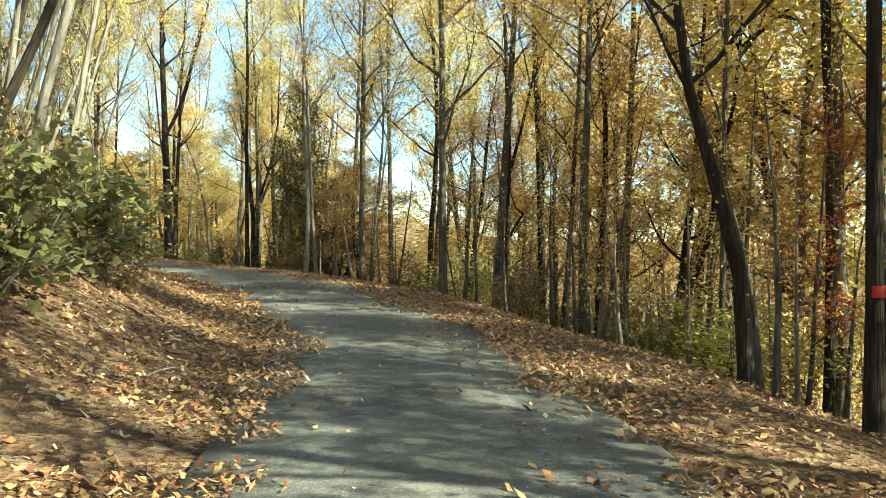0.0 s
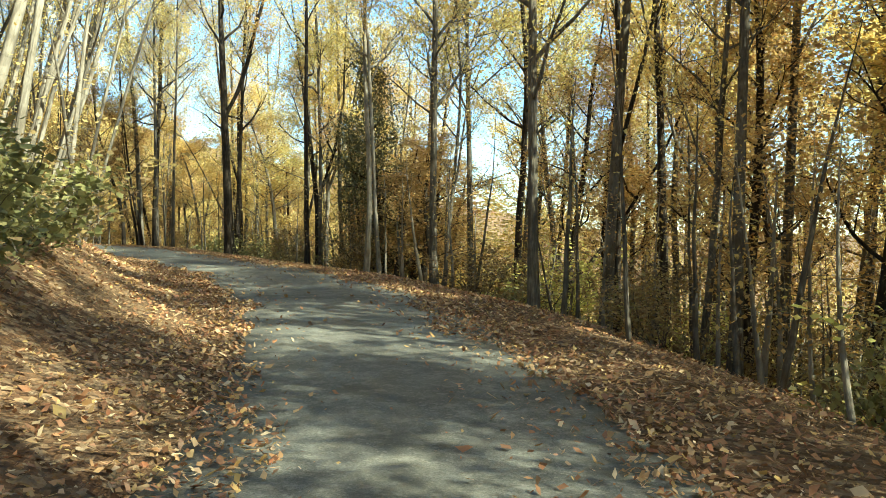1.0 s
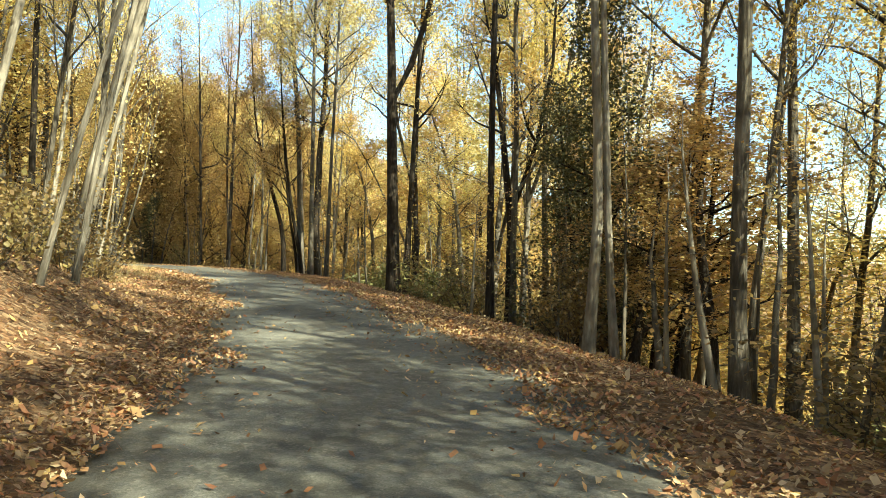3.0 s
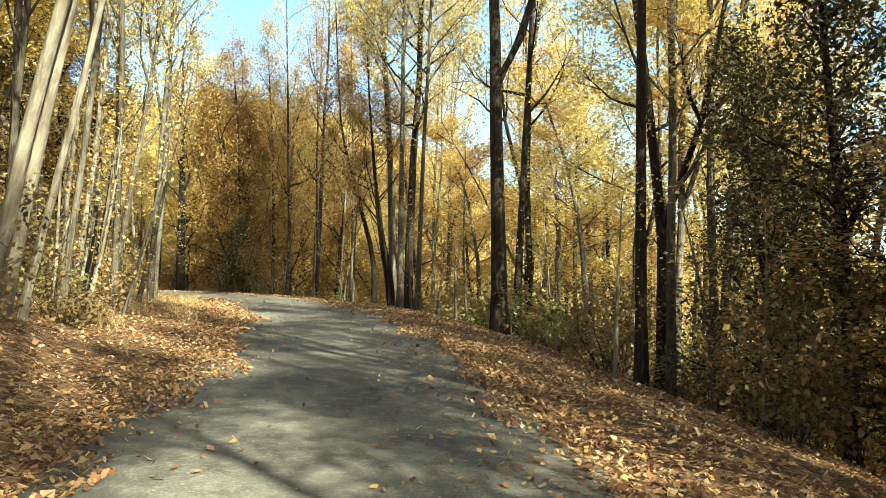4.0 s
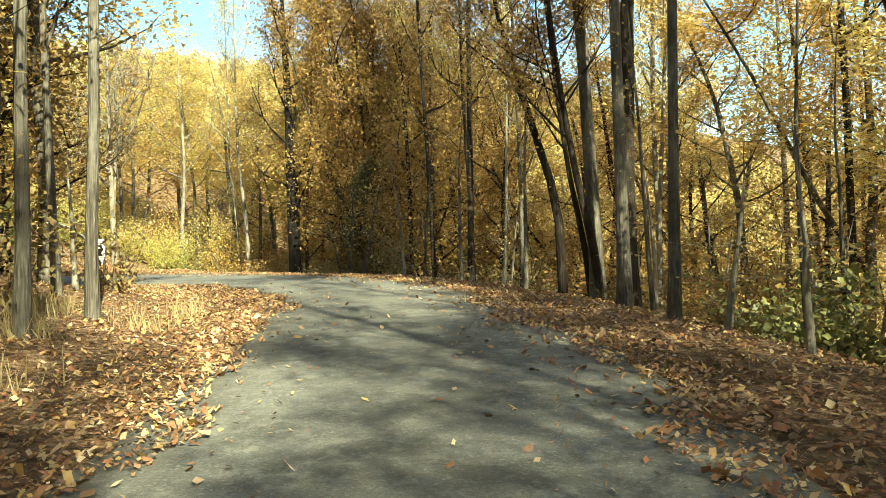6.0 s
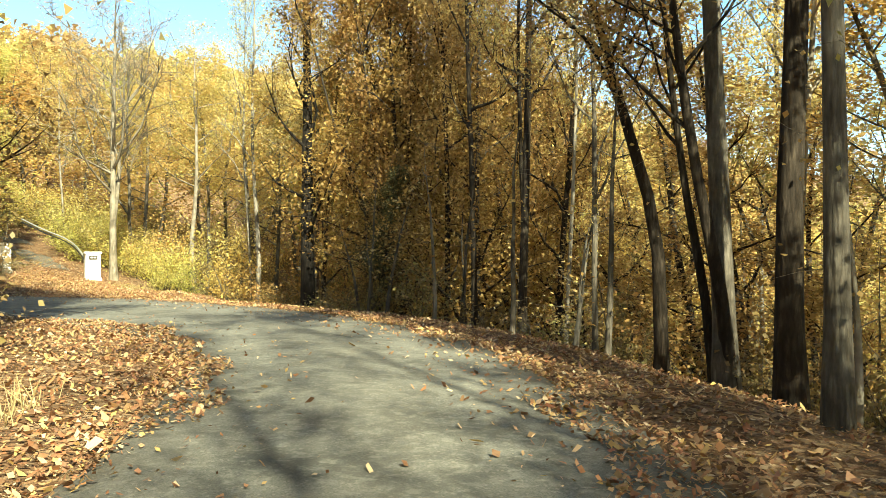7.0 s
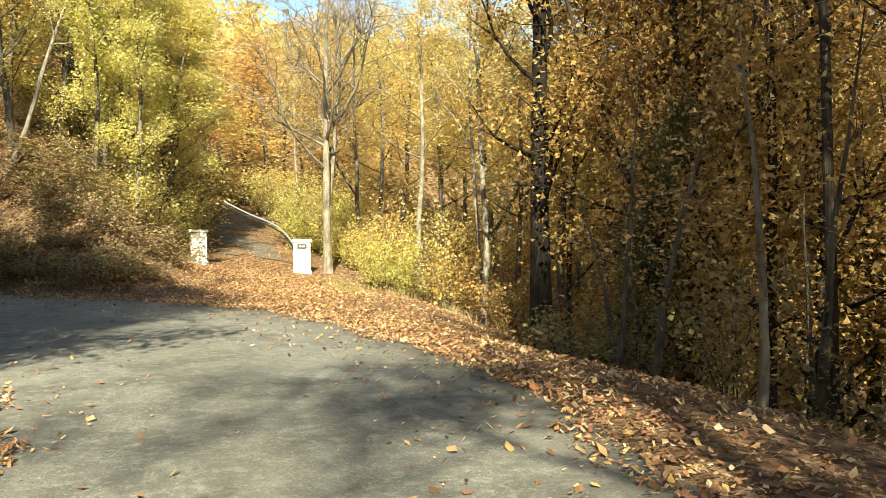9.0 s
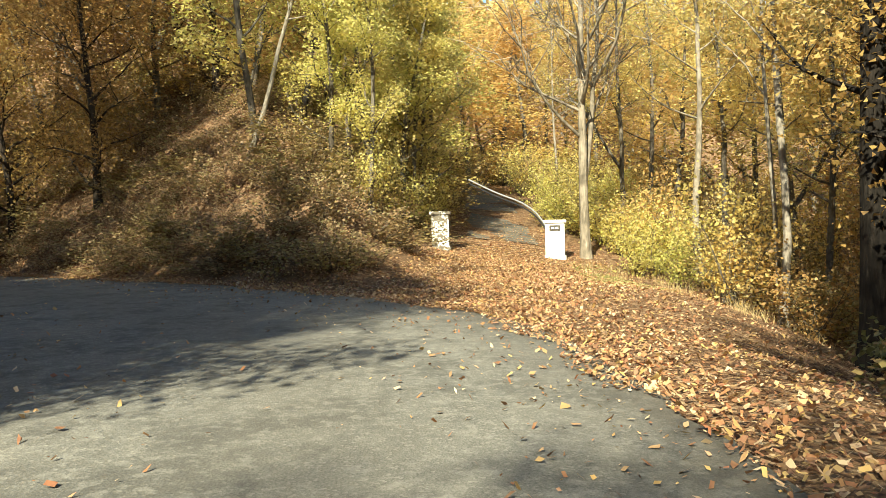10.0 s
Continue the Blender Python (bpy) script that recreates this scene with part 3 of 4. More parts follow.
STEMS = [shrub_of(91 + k, "sapling", "thin straight sapling with a few dry yellow leaves", LEAF_GOLD if k < 3 else LEAF_RUST, 1, 6.0, 100 + 40 * k, 0.085, 0.10, BARK_PALE if k % 2 else BARK_GREY, "sapling", "saplings")
         for k in range(4)]

taken = []
CLEAR = [(-58.0, 53.6, 2.3), (-57.5, 57.4, 2.6), (-48.0, 57.2, 4.2), (-52.5, 56.8, 3.0), (-15.6, 43.6, 2.2), (-61.5, 55.7, 3.2), (-44.5, 57.4, 3.4), (-41.0, 56.0, 2.4)]


# Ground and foliage that the sun reaches in the morning: x, y, height.
SUNNY = [(-20, 38, 0.6), (-18.5, 37, 0.6), (-21.5, 39.5, 0.6), (-17, 35.8, 0.5), (-22.5, 39.0, 3.5), (-24.5, 41.0, 4.5), (-18.5, 41, 0.5), (-21.5, 44, 0.5), (-24.5, 46.5, 0.5),
         (-28, 48.7, 0.5), (-31, 50, 0.5), (-34, 51.5, 0.5), (-28, 52.3, 0.5), (-31, 53.5, 0.5), (-34.5, 54.3, 0.5), (-38, 55.0, 0.5), (-46, 53, 0.5), (-50, 53.5, 0.5), (-54, 54.8, 0.6), (-58, 55.5, 0.8),
         (-60, 60, 3.0), (-62, 51.5, 4.0), (-60, 51, 6.0), (-54, 47.5, 3.0), (-53, 44, 4.0), (-12, 24, 6.0), (-10, 19, 5.5), (-15, 30, 6.0), (-25, 51, 0.5), (-26, 54, 3.0), (-30, 57, 3.0), (-34, 60, 5.0)]


def shades(kind, x, y, wide, tall):
    """Whether the crown of a tree would stand between the sun and one of the sunny places."""
    if kind.shape is None:
        return False
    height, first, reach = kind.shape
    foot = float(land(x, y))
    flat = math.hypot(sun_from.x, sun_from.y)
    ux, uy, rise = sun_from.x / flat, sun_from.y / flat, sun_from.z / flat
    for px, py, pz in SUNNY:
        along = (x - px) * ux + (y - py) * uy
        if along < 1.0:
            continue
        off = abs((x - px) * uy - (y - py) * ux)
        up = (pz + along * rise - foot) / (height * tall)
        if first * 0.9 < up < 0.97 and off < reach * wide * 0.75 * (1 - 0.5 * max(up - first, 0)):
            return True
    return False


def stand(kind, x, y, **how):
    taken.append((x, y))
    return kind.put(x, y, **how)



def toward(angle, by):
    """A lean of so many degrees towards a compass angle, from +x towards +y."""
    return (-by * math.sin(radians(angle)), by * math.cos(radians(angle)))


def trunk_of(kinds, pick, x, y, thick, tall=1.0, turn=0.0, lean=(0, 0), label=""):
    """Stands a tree with a given thickness at its foot."""
    width = {id(GOLD): 0.16, id(BARE): 0.16, id(DARK): 0.17, id(PALE): 0.14, id(RUST): 0.17, id(LIME): 0.13}[id(kinds)]
    return stand(kinds[pick], x, y, wide=thick / 2 / width, tall=tall, turn=turn, lean=lean, label=label)


# ---- trees along the lane: the falling side ----
TWISTED = tree_of(131, "dark tree whose trunk bends over towards the lane", BARK_DARK, LEAF_GOLD, height=14, radius=0.145, first=0.42, limbs=10, reach=4.0, count=1100,
                  size=0.17, spine=[(0, 0, -0.6), (0.02, 0, 0.9), (-0.25, 0, 1.9), (-0.6, 0, 2.9), (-0.95, 0.1, 3.9), (-1.2, 0.1, 5.2), (-1.7, 0.2, 8), (-2.1, 0, 14)])
stand(TWISTED, 4.0, 10.5, turn=0.0, wide=0.78)
marked = trunk_of(DARK, 0, 3.85, 7.05, 0.15, label="dark straight tree with a red paint mark on its trunk")
trunk_of(DARK, 0, 5.2, 9.2, 0.16, turn=2)
trunk_of(DARK, 1, 6.6, 13.5, 0.18, turn=1)
trunk_of(BARE, 0, 5.4, 15.4, 0.13, turn=4)
trunk_of(DARK, 0, 10.2, 31.5, 0.45, turn=1)
trunk_of(DARK, 1, 12.5, 34, 0.30, turn=5)
trunk_of(BARE, 0, 0.03, 22.0, 0.23, turn=0.5, label="straight grey tree, nearly bare, close to the verge")
trunk_of(DARK, 1, 2.2, 27.3, 0.20, turn=3)
trunk_of(DARK, 0, 3.3, 26.3, 0.24, turn=4, lean=toward(120, 3))
trunk_of(DARK, 0, 3.8, 30.5, 0.22, turn=1)
trunk_of(GOLD, 1, 4.9, 27.6, 0.20, turn=2, tall=0.8)
trunk_of(BARE, 1, -3.05, 30.6, 0.27, turn=2.2, label="straight pale-grey tree with a bare twiggy top")
trunk_of(PALE, 0, -5.55, 31.9, 0.20, turn=1.0)
trunk_of(PALE, 1, -5.15, 32.3, 0.15, turn=3.0, lean=toward(200, 6))
trunk_of(DARK, 0, -9.5, 38.7, 0.22, turn=1)
trunk_of(BARE, 0, -9.6, 41.2, 0.22, turn=2)
trunk_of(DARK, 1, -10.2, 42.8, 0.30, turn=2.5, tall=0.7)
trunk_of(GOLD, 0, -9.2, 43.6, 0.24, turn=4, tall=0.8)
trunk_of(GOLD, 1, -10.7, 46.0, 0.24, turn=5)
BIG = tree_of(141, "dark old tree forking high above the verge", BARK_DARK, LEAF_GOLD, height=22, radius=0.26, first=0.48, limbs=20, reach=5.4, count=4600,
              size=0.21, wander=0.012, fork=True)
stand(BIG, -15.9, 46.3, turn=0.6)
trunk_of(DARK, 0, -16.4, 48.6, 0.28, turn=3)
trunk_of(DARK, 1, -17.4, 51.9, 0.28, turn=1)
trunk_of(BARE, 2, -18.2, 58.5, 0.26, turn=2)
trunk_of(DARK, 0, -19.8, 57.0, 0.22, turn=5)
trunk_of(DARK, 0, -23.3, 52.95, 0.40, turn=2, label="thick straight dark tree at the edge of the verge")
STRAIGHT = tree_of(143, "brown tree rising straight from a clump of three stems", BARK_GREY, LEAF_GOLD, height=20, radius=0.19, first=0.40, limbs=15, reach=4.4, count=2600, size=0.18, wander=0.012)
stand(STRAIGHT, -24.6, 53.75, turn=1.0)
LEANER = tree_of(145, "dark tree leaning out of a clump of three stems", BARK_DARK, LEAF_RUST, height=18, radius=0.115, first=0.45, limbs=10, reach=3.6, count=1500, size=0.17,
                 spine=[(0, 0, -0.6), (-0.25, -0.1, 1.6), (-0.75, -0.3, 4), (-1.15, -0.4, 7), (-1.5, -0.5, 11), (-1.7, -0.4, 18)])
stand(LEANER, -24.5, 53.8, turn=0.7)
stand(LEANER, -24.9, 54.0, wide=0.75, tall=0.95, turn=0.45)
CROOKED = tree_of(147, "crooked dark tree leaning away from the light", BARK_DARK, LEAF_RUST, height=15, radius=0.135, first=0.4, limbs=12, reach=4.0, count=2600, size=0.17,
                  spine=[(0, 0, -0.6), (0, 0, 1.5), (-0.15, 0, 3.0), (-0.6, 0, 4.6), (-1.1, 0, 6.4), (-1.7, 0.1, 9), (-2.1, 0, 15)])
stand(CROOKED, -26.5, 55.0, turn=0.75)
trunk_of(PALE, 0, -25.5, 58.4, 0.20, turn=1)
trunk_of(PALE, 1, -25.1, 57.8, 0.16, turn=4)
trunk_of(BARE, 0, -29.9, 57.9, 0.16, turn=2)
trunk_of(PALE, 1, -32.0, 59.5, 0.13, turn=3)
trunk_of(DARK, 0, -33.2, 59.1, 0.27, turn=4)
trunk_of(DARK, 1, -34.2, 60.5, 0.18, turn=2)
trunk_of(DARK, 0, -36.3, 60.5, 0.22, turn=6)
trunk_of(RUST, 0, -38.5, 61.5, 0.24, turn=6, tall=0.95)
trunk_of(RUST, 1, -41.5, 62.5, 0.26, turn=2)
trunk_of(RUST, 0, -35.2, 63.5, 0.26, turn=1)
trunk_of(RUST, 1, -43.8, 64.5, 0.24, turn=3)
trunk_of(RUST, 0, -39.5, 66.0, 0.30, turn=4)
OLD = tree_of(149, "thick black trunk standing at the outside of the bend", BARK_BLACK, LEAF_OAK, height=17, radius=0.32, first=0.22, limbs=20, reach=4.6, count=3600, size=0.19, wander=0.012)
stand(OLD, -44.6, 59.9, turn=2)
trunk_of(RUST, 0, -45.9, 61.6, 0.20, turn=2, tall=0.8)
trunk_of(GOLD, 0, -27.0, 62.8, 0.24, turn=2)
trunk_of(GOLD, 1, -28.9, 66.5, 0.26, turn=3)
trunk_of(PALE, 0, -51.3, 61.7, 0.24, turn=2, label="white-barked tree with dark flecks beside the bend")
trunk_of(PALE, 1, -53.2, 62.7, 0.16, turn=1)
trunk_of(PALE, 0, -60.1, 63.3, 0.30, turn=5, tall=0.85)
trunk_of(GOLD, 2, -61.3, 64.6, 0.26, turn=2, tall=0.66)
trunk_of(GOLD, 0, -55.5, 65.5, 0.26, turn=1, tall=0.66)
trunk_of(GOLD, 1, -50.0, 66.0, 0.26, turn=4, tall=0.66)
trunk_of(GOLD, 2, -57.5, 68.5, 0.30, turn=3, tall=0.66)
trunk_of(GOLD, 0, -64.0, 67.5, 0.30, turn=3, tall=0.66)
trunk_of(GOLD, 1, -66.5, 62.5, 0.26, turn=3, tall=0.66)
trunk_of(GOLD, 0, -70.5, 65.0, 0.30, turn=1, tall=0.66)

# The last four oaks are added as shade casters above the bank.
for x, y, k, w in ((-41.2, 61.8, 0, 1.1), (-42.6, 63.4, 1, 1.15), (-38.2, 62.6, 1, 1.1), (-40.3, 65.6, 0, 1.2), (-44.8, 66.2, 0, 1.0), (-37.2, 68.0, 1, 1.0),
                   (-62.5, 40.6, 0, 0.9), (-63.5, 37.0, 0, 0.9), (-66.0, 44.5, 1, 0.95), (-61.0, 32.5, 1, 0.9)):
    stand(OAK[k], x, y, wide=w, tall=w * 0.95, turn=x)
for x, y, w in ((-6.2, 38.6, 0.85), (-7.6, 41.0, 0.68), (-40.5, 60.0, 0.55)):
    stand(CEDAR[0], x, y, wide=w, tall=w, turn=x)
for x, y, w in ((-17.4, 48.4, 1.0), (-15.0, 47.4, 1.2), (-14.2, 46.0, 0.9), (-18.4, 49.6, 1.0), (-41.5, 58.9, 0.9)):
    stand(GREENBUSH[0], x, y, wide=w, tall=w, turn=y)
stand(MAPLE[0], 5.8, 12.6, wide=0.8, tall=0.7)

# ---- the rising side ----
for x, y, thick, by in ((-16.5, 31.2, 0.22, 15), (-17.0, 31.7, 0.20, 14), (-17.5, 32.3, 0.13, 12)):
    trunk_of(PALE, int(thick * 100) % 2, x, y, thick, turn=thick * 20, lean=toward(20, by), label="pale slanting tree on the bank, leaning over the lane")
for x, y, thick, by, way in ((-11.4, 20.6, 0.26, 16, 10), (-12.9, 22.4, 0.18, 12, 20), (-13.2, 25.2, 0.20, 11, 0), (-14.6, 27.4, 0.16, 13, 20), (-14.0, 29.0, 0.12, 10, 30),
                             (-12.6, 27.0, 0.10, 14, 20), (-8.2, 15.6, 0.22, 12, 20), (-9.0, 18.6, 0.16, 10, 30)):
    trunk_of(PALE, int(x * 10) % 2, x, y, thick, turn=x, lean=toward(way, by), label="pale slanting tree on the bank above the lane")
trunk_of(DARK, 1, -8.6, 14.4, 0.20, turn=1, lean=toward(20, 22))
trunk_of(DARK, 0, -9.8, 17.0, 0.16, turn=4, lean=toward(10, 10))
trunk_of(BARE, 1, -24.2, 40.4, 0.18, turn=2, lean=toward(30, 3))
trunk_of(BARE, 2, -25.9, 42.0, 0.19, turn=1, lean=toward(40, 3))
trunk_of(BARE, 0, -24.9, 39.7, 0.18, turn=3, lean=toward(40, 8), label="pale grey tree leaning a little, rooted in leaves")
trunk_of(BARE, 1, -22.0, 37.5, 0.18, turn=5)
trunk_of(PALE, 0, -25.6, 38.6, 0.14, turn=5, lean=toward(40, 4))
trunk_of(PALE, 1, -27.3, 40.2, 0.20, turn=2, lean=toward(40, 6))
trunk_of(BARE, 0, -28.6, 42.6, 0.16, turn=2)
trunk_of(DARK, 0, -21.5, 34.6, 0.20, turn=2)
trunk_of(BARE, 2, -19.5, 34.4, 0.16, turn=1, lean=toward(30, 6))

# ---- round the gate ----
BARETWIG = tree_of(151, "bare pale tree with a fine fan of twigs beside the gate", BARK_TAN, LEAF_PEACH, height=15, radius=0.21, first=0.28, limbs=28, reach=6.6, count=1500,
                   size=0.13, wander=0.012, fork=True, up=0.07, sub=8, twigs=5, fine=2.4, cover=0.12)
taken.append((-60.9, 59.1))
BARETWIG.put(-60.9, 59.1, turn=2.0)
for x, y, k, w in ((-61.6, 52.2, 0, 0.75), (-64.2, 52.6, 1, 0.8), (-67.0, 53.2, 0, 0.8)):
    stand(LIME[k], x, y, wide=w * 1.15, tall=w * 0.8, turn=y, lean=toward(85, 9))
# Trees added on the inner side, out of view, to shade the road.
for x, y, k, w in ((-30.5, 41.2, 0, 0.9), (-33.6, 40.8, 1, 1.0), (-36.5, 41.4, 2, 0.9), (-32.5, 38.0, 0, 1.0), (-38.6, 39.6, 1, 0.9), (-35.4, 37.4, 2, 1.0)):
    stand(GOLD[k], x, y, wide=w * 1.15, tall=w * 0.75, turn=y)
# Crowns added to throw shade on the lane; several stand out of view.
for x, y, k, w in ((-31.0, 43.4, 0, 0.9), (-33.6, 44.0, 1, 0.9), (-28.6, 42.6, 2, 0.9), (-29.6, 40.2, 1, 0.9),
                   (8.2, 16.3, 0, 0.95), (9.6, 12.6, 1, 0.9), (11.0, 15.0, 2, 1.0), (12.4, 7.2, 0, 0.9), (10.4, 21.0, 1, 0.9), (13.8, 11.0, 0, 1.0), (-11.6, 44.6, 2, 0.8), (-18.4, 51.0, 0, 0.75), (-12.6, 48.4, 1, 0.8)):
    if not shades(GOLD[k], x, y, w * 1.2, w * 0.8):
        stand(GOLD[k], x, y, wide=w * 1.2, tall=w * 0.8, turn=y)
for x, y, k, w in ((0.9, 29.4, 1, 0.6), (4.8, 24.4, 0, 0.7), (6.4, 21.6, 1, 0.7), (9.8, 22.6, 0, 0.9),
                   (2.4, 33.5, 0, 0.7), (7.0, 35.0, 1, 0.8), (6.5, 28.0, 0, 0.75)):
    stand(RUST[k], x, y, wide=w * 1.15, tall=w * 0.9, turn=y)
for x, y, k, w in ((-3.6, 34.4, 0, 0.7), (-5.4, 36.4, 1, 0.68), (-4.6, 38.4, 0, 0.72), (-5.4, 40.8, 1, 0.75), (-7.6, 43.4, 0, 0.8)):
    stand(RUST[k], x, y, wide=w * 1.1, tall=w * 0.48, turn=y)
HIGH = [tree_of(161 + k, "tall straight tree with a broad golden crown high over the lane", BARK_GREY, LEAF_GOLD, height=20, radius=0.15, first=0.42, limbs=18, reach=5.0,
                count=3600, size=0.21, wander=0.015, cover=0.32) for k in range(2)]
# Added as shade casters for the lane, their crowns mostly outside the view.
for x, y, k, w in ((1.6, 24.2, 0, 0.9), (3.6, 20.6, 1, 0.8), (5.6, 24.5, 1, 0.9), (-2.2, 34.2, 1, 0.85), (-0.5, 36.9, 0, 0.9), (-4.4, 37.8, 1, 0.85), (9.6, 7.4, 1, 0.85)):
    stand(HIGH[k], x, y, wide=w, tall=w, turn=y)
for x, y, k, w in ((4.5, 31.4, 1, 0.8), (3.6, 37.6, 0, 0.85), (9.0, 30.0, 2, 0.85), (6.0, 33.0, 0, 0.7)):
    stand(GOLD[k], x, y, wide=w * 1.1, tall=w * 0.7, turn=y)
for x, y, k, w in ((-17.6, 55.2, 0, 0.62), (-20.2, 60.0, 1, 0.66), (-15.2, 52.6, 2, 0.58), (-13.8, 56.4, 0, 0.66), (-18.2, 64.0, 1, 0.7), (-22.8, 58.6, 2, 0.55)):
    stand(GOLD[k], x, y, wide=w * 1.6, tall=w * 0.95, turn=y)
for x, y, k, w in ((-27.6, 61.2, 0, 0.62), (-30.2, 64.2, 1, 0.66), (-25.4, 63.4, 1, 0.6), (-16.4, 60.4, 0, 0.66)):
    stand(RUST[k], x, y, wide=w * 1.5, tall=w * 0.9, turn=y)
# Unseen tall trees, added only to throw shade on the bank.
for x, y, k in ((-46.0, 36.4, 0), (-43.6, 33.4, 1), (-48.6, 31.4, 0), (-42.0, 37.6, 1)):
    stand(HIGH[k], x, y, wide=1.05, tall=1.15, turn=x)
stand(HIGH[1], -21.5, 49.4, wide=0.8, tall=0.95, turn=3.0)
stand(HIGH[0], -19.9, 48.0, wide=0.6, tall=0.95, turn=1.0, label="slim pale-footed tree with a golden crown at the verge")
# Oaks added outside the view to cast the bend's left half into shade.
for x, y, k, w in ((-31.8, 42.9, 0, 0.9), (-35.4, 43.8, 1, 0.85), (-34.0, 42.0, 1, 0.95), (-36.8, 41.6, 0, 0.9), (-39.6, 41.2, 1, 0.85)):
    stand(OAK[k], x, y, wide=w, tall=w * 0.95, turn=x)
for x, y, k, w in ((-22.0, 62.0, 1, 0.7), (-27.6, 66.0, 0, 0.7)):
    stand(RUST[k], x, y, wide=w * 1.1, tall=w * 0.9, turn=y)
trunk_of(PALE, 0, -59.0, 46.8, 0.19, tall=0.7, turn=2, lean=toward(75, 16), label="slim pale tree leaning on top of the bank")
trunk_of(PALE, 0, -73.8, 61.0, 0.16, tall=0.7, turn=2, lean=toward(180, 5))
for x, y, k, w in ((-58.6, 49.6, 0, 0.75), (-57.2, 50.9, 1, 0.7), (-60.4, 51.0, 1, 0.9), (-62.5, 50.0, 0, 1.0), (-59.8, 47.0, 0, 1.0), (-64.0, 52.2, 1, 0.9), (-66.5, 49.5, 0, 1.1), (-68.0, 52.8, 1, 0.9)):
    stand(LIME[k], x, y, wide=w, tall=w * 0.85, turn=x, lean=toward(-20, 4))
for x, y, w in ((-57.6, 60.0, 0.75), (-58.8, 61.0, 0.95), (-56.2, 61.0, 0.7), (-61.9, 60.9, 0.8), (-60.6, 61.8, 0.9)):
    stand(LIMEBUSH[int(x) % 2], x, y, wide=w, tall=w, turn=x)
for x, y, w in ((-58.6, 51.2, 0.9), (-57.4, 50.6, 0.8), (-60.6, 51.9, 0.9), (-62.0, 52.6, 0.8), (-63.5, 53.2, 0.8)):
    stand((LIMEBUSH + GOLDBUSH)[int(x) % 3], x, y, wide=w, tall=w, turn=x)

# ---- the wood at large ----
DEEP = DeepWood()
FARGOLD = [DEEP.kind(101 + k, LEAF_GOLD, height=18, radius=0.15, first=0.12 + 0.06 * k, limbs=12, reach=4.2) for k in range(3)]
FARLIME = [DEEP.kind(105, LEAF_LIME, height=16, radius=0.14, first=0.12, limbs=12, reach=4.0)]
FARRUST = [DEEP.kind(107 + k, LEAF_RUST, height=17, radius=0.16, first=0.10 + 0.08 * k, limbs=12, reach=4.0) for k in range(2)]


def in_vista(x, y):
    """The gap between the trees that looks out over the valley."""
    return (y > 33) & (abs(x + 1.0 + 0.061 * (y - 12)) < 0.9 + 0.045 * (y - 12))


def scatter(rng, want, low, high, side, keep, kinds, wide, tall, lean=3.0, box=(-95, 14, -12, 100), sink=0.0, tilt=(0, 0), joined=False):
    """Stands plants at random between two distances from the lane's edge, on one side (+1: the falling side)."""
    made = tries = 0
    while made < want and tries < want * 60:
        tries += 1
        x, y = rng.uniform(box[0], box[1]), rng.uniform(box[2], box[3])
        e1, s1, k1 = side_of(ROAD, np.array(x), np.array(y))
        e2, s2, k2 = side_of(DRIVE, np.array(x), np.array(y))
        e, s = (e1, s1) if e1 < e2 else (e2, s2)
        if e1 < e2 and k1 > TURN:
            s = -1
        if not low < e < high or s != side:
            continue
        if any((x - a) ** 2 + (y - b) ** 2 < keep * keep for a, b in taken):
            continue
        if in_vista(x, y):
            continue
        if any((x - a) ** 2 + (y - b) ** 2 < c * c for a, b, c in CLEAR):
            continue
        kind = kinds[rng.randrange(len(kinds))]
        if isinstance(kind, int):
            taken.append((x, y))
            DEEP.put(kind, x, y, rng.uniform(*wide), rng.uniform(*tall), rng.uniform(0, 6.28))
            made += 1
            continue
        w, h = rng.uniform(*wide), rng.uniform(*tall)
        if not joined and shades(kind, x, y, w, h):
            continue
        if joined:
            taken.append((x, y))
            DEEP.put_bush(kind, x, y, w, h, rng.uniform(0, 6.28))
            made += 1
            continue
        stand(kind, x, y, wide=w, tall=h, turn=rng.uniform(0, 6.28), lean=(tilt[0] + rng.gauss(0, lean), tilt[1] + rng.gauss(0, lean)), sink=sink)
        made += 1


rng = random.Random(12)
# Two unseen stands behind and beside the start, added to shade the lane.
scatter(rng, 8, 4.0, 20, 1, 2.6, GOLD + RUST, (0.8, 1.2), (0.8, 1.05), box=(4, 26, -24, -4))
scatter(rng, 8, 4.0, 18, 1, 2.2, DARK + GOLD, (0.8, 1.1), (0.7, 0.9), box=(5, 20, -8, 6))
scatter(rng, 8, 4.5, 22, 1, 2.4, GOLD + LIME + BARE, (0.8, 1.2), (0.7, 0.95), box=(6, 26, 4, 30))
# More unseen trees near the start, added to stripe the lane with shadow.
scatter(rng, 9, 1.6, 8, 1, 1.2, DARK + BARE, (0.8, 1.2), (0.8, 1.0), box=(3, 9, -10, 4))
scatter(rng, 30, 5.0, 22, 1, 2.4, BARE + DARK, (0.7, 1.2), (0.75, 1.05), box=(-30, 14, 12, 70))
scatter(rng, 12, 10, 26, 1, 3.0, GOLD + RUST, (0.8, 1.2), (0.7, 0.95), box=(-30, 22, 30, 70))
scatter(rng, 5, 10, 24, 1, 2.4, GOLD + BARE + DARK, (0.8, 1.2), (0.75, 1.0), box=(4, 32, 0, 44))
scatter(rng, 14, 4, 22, 1, 1.2, BARE, (0.45, 0.8), (0.6, 0.85), box=(-8, 22, 8, 50))
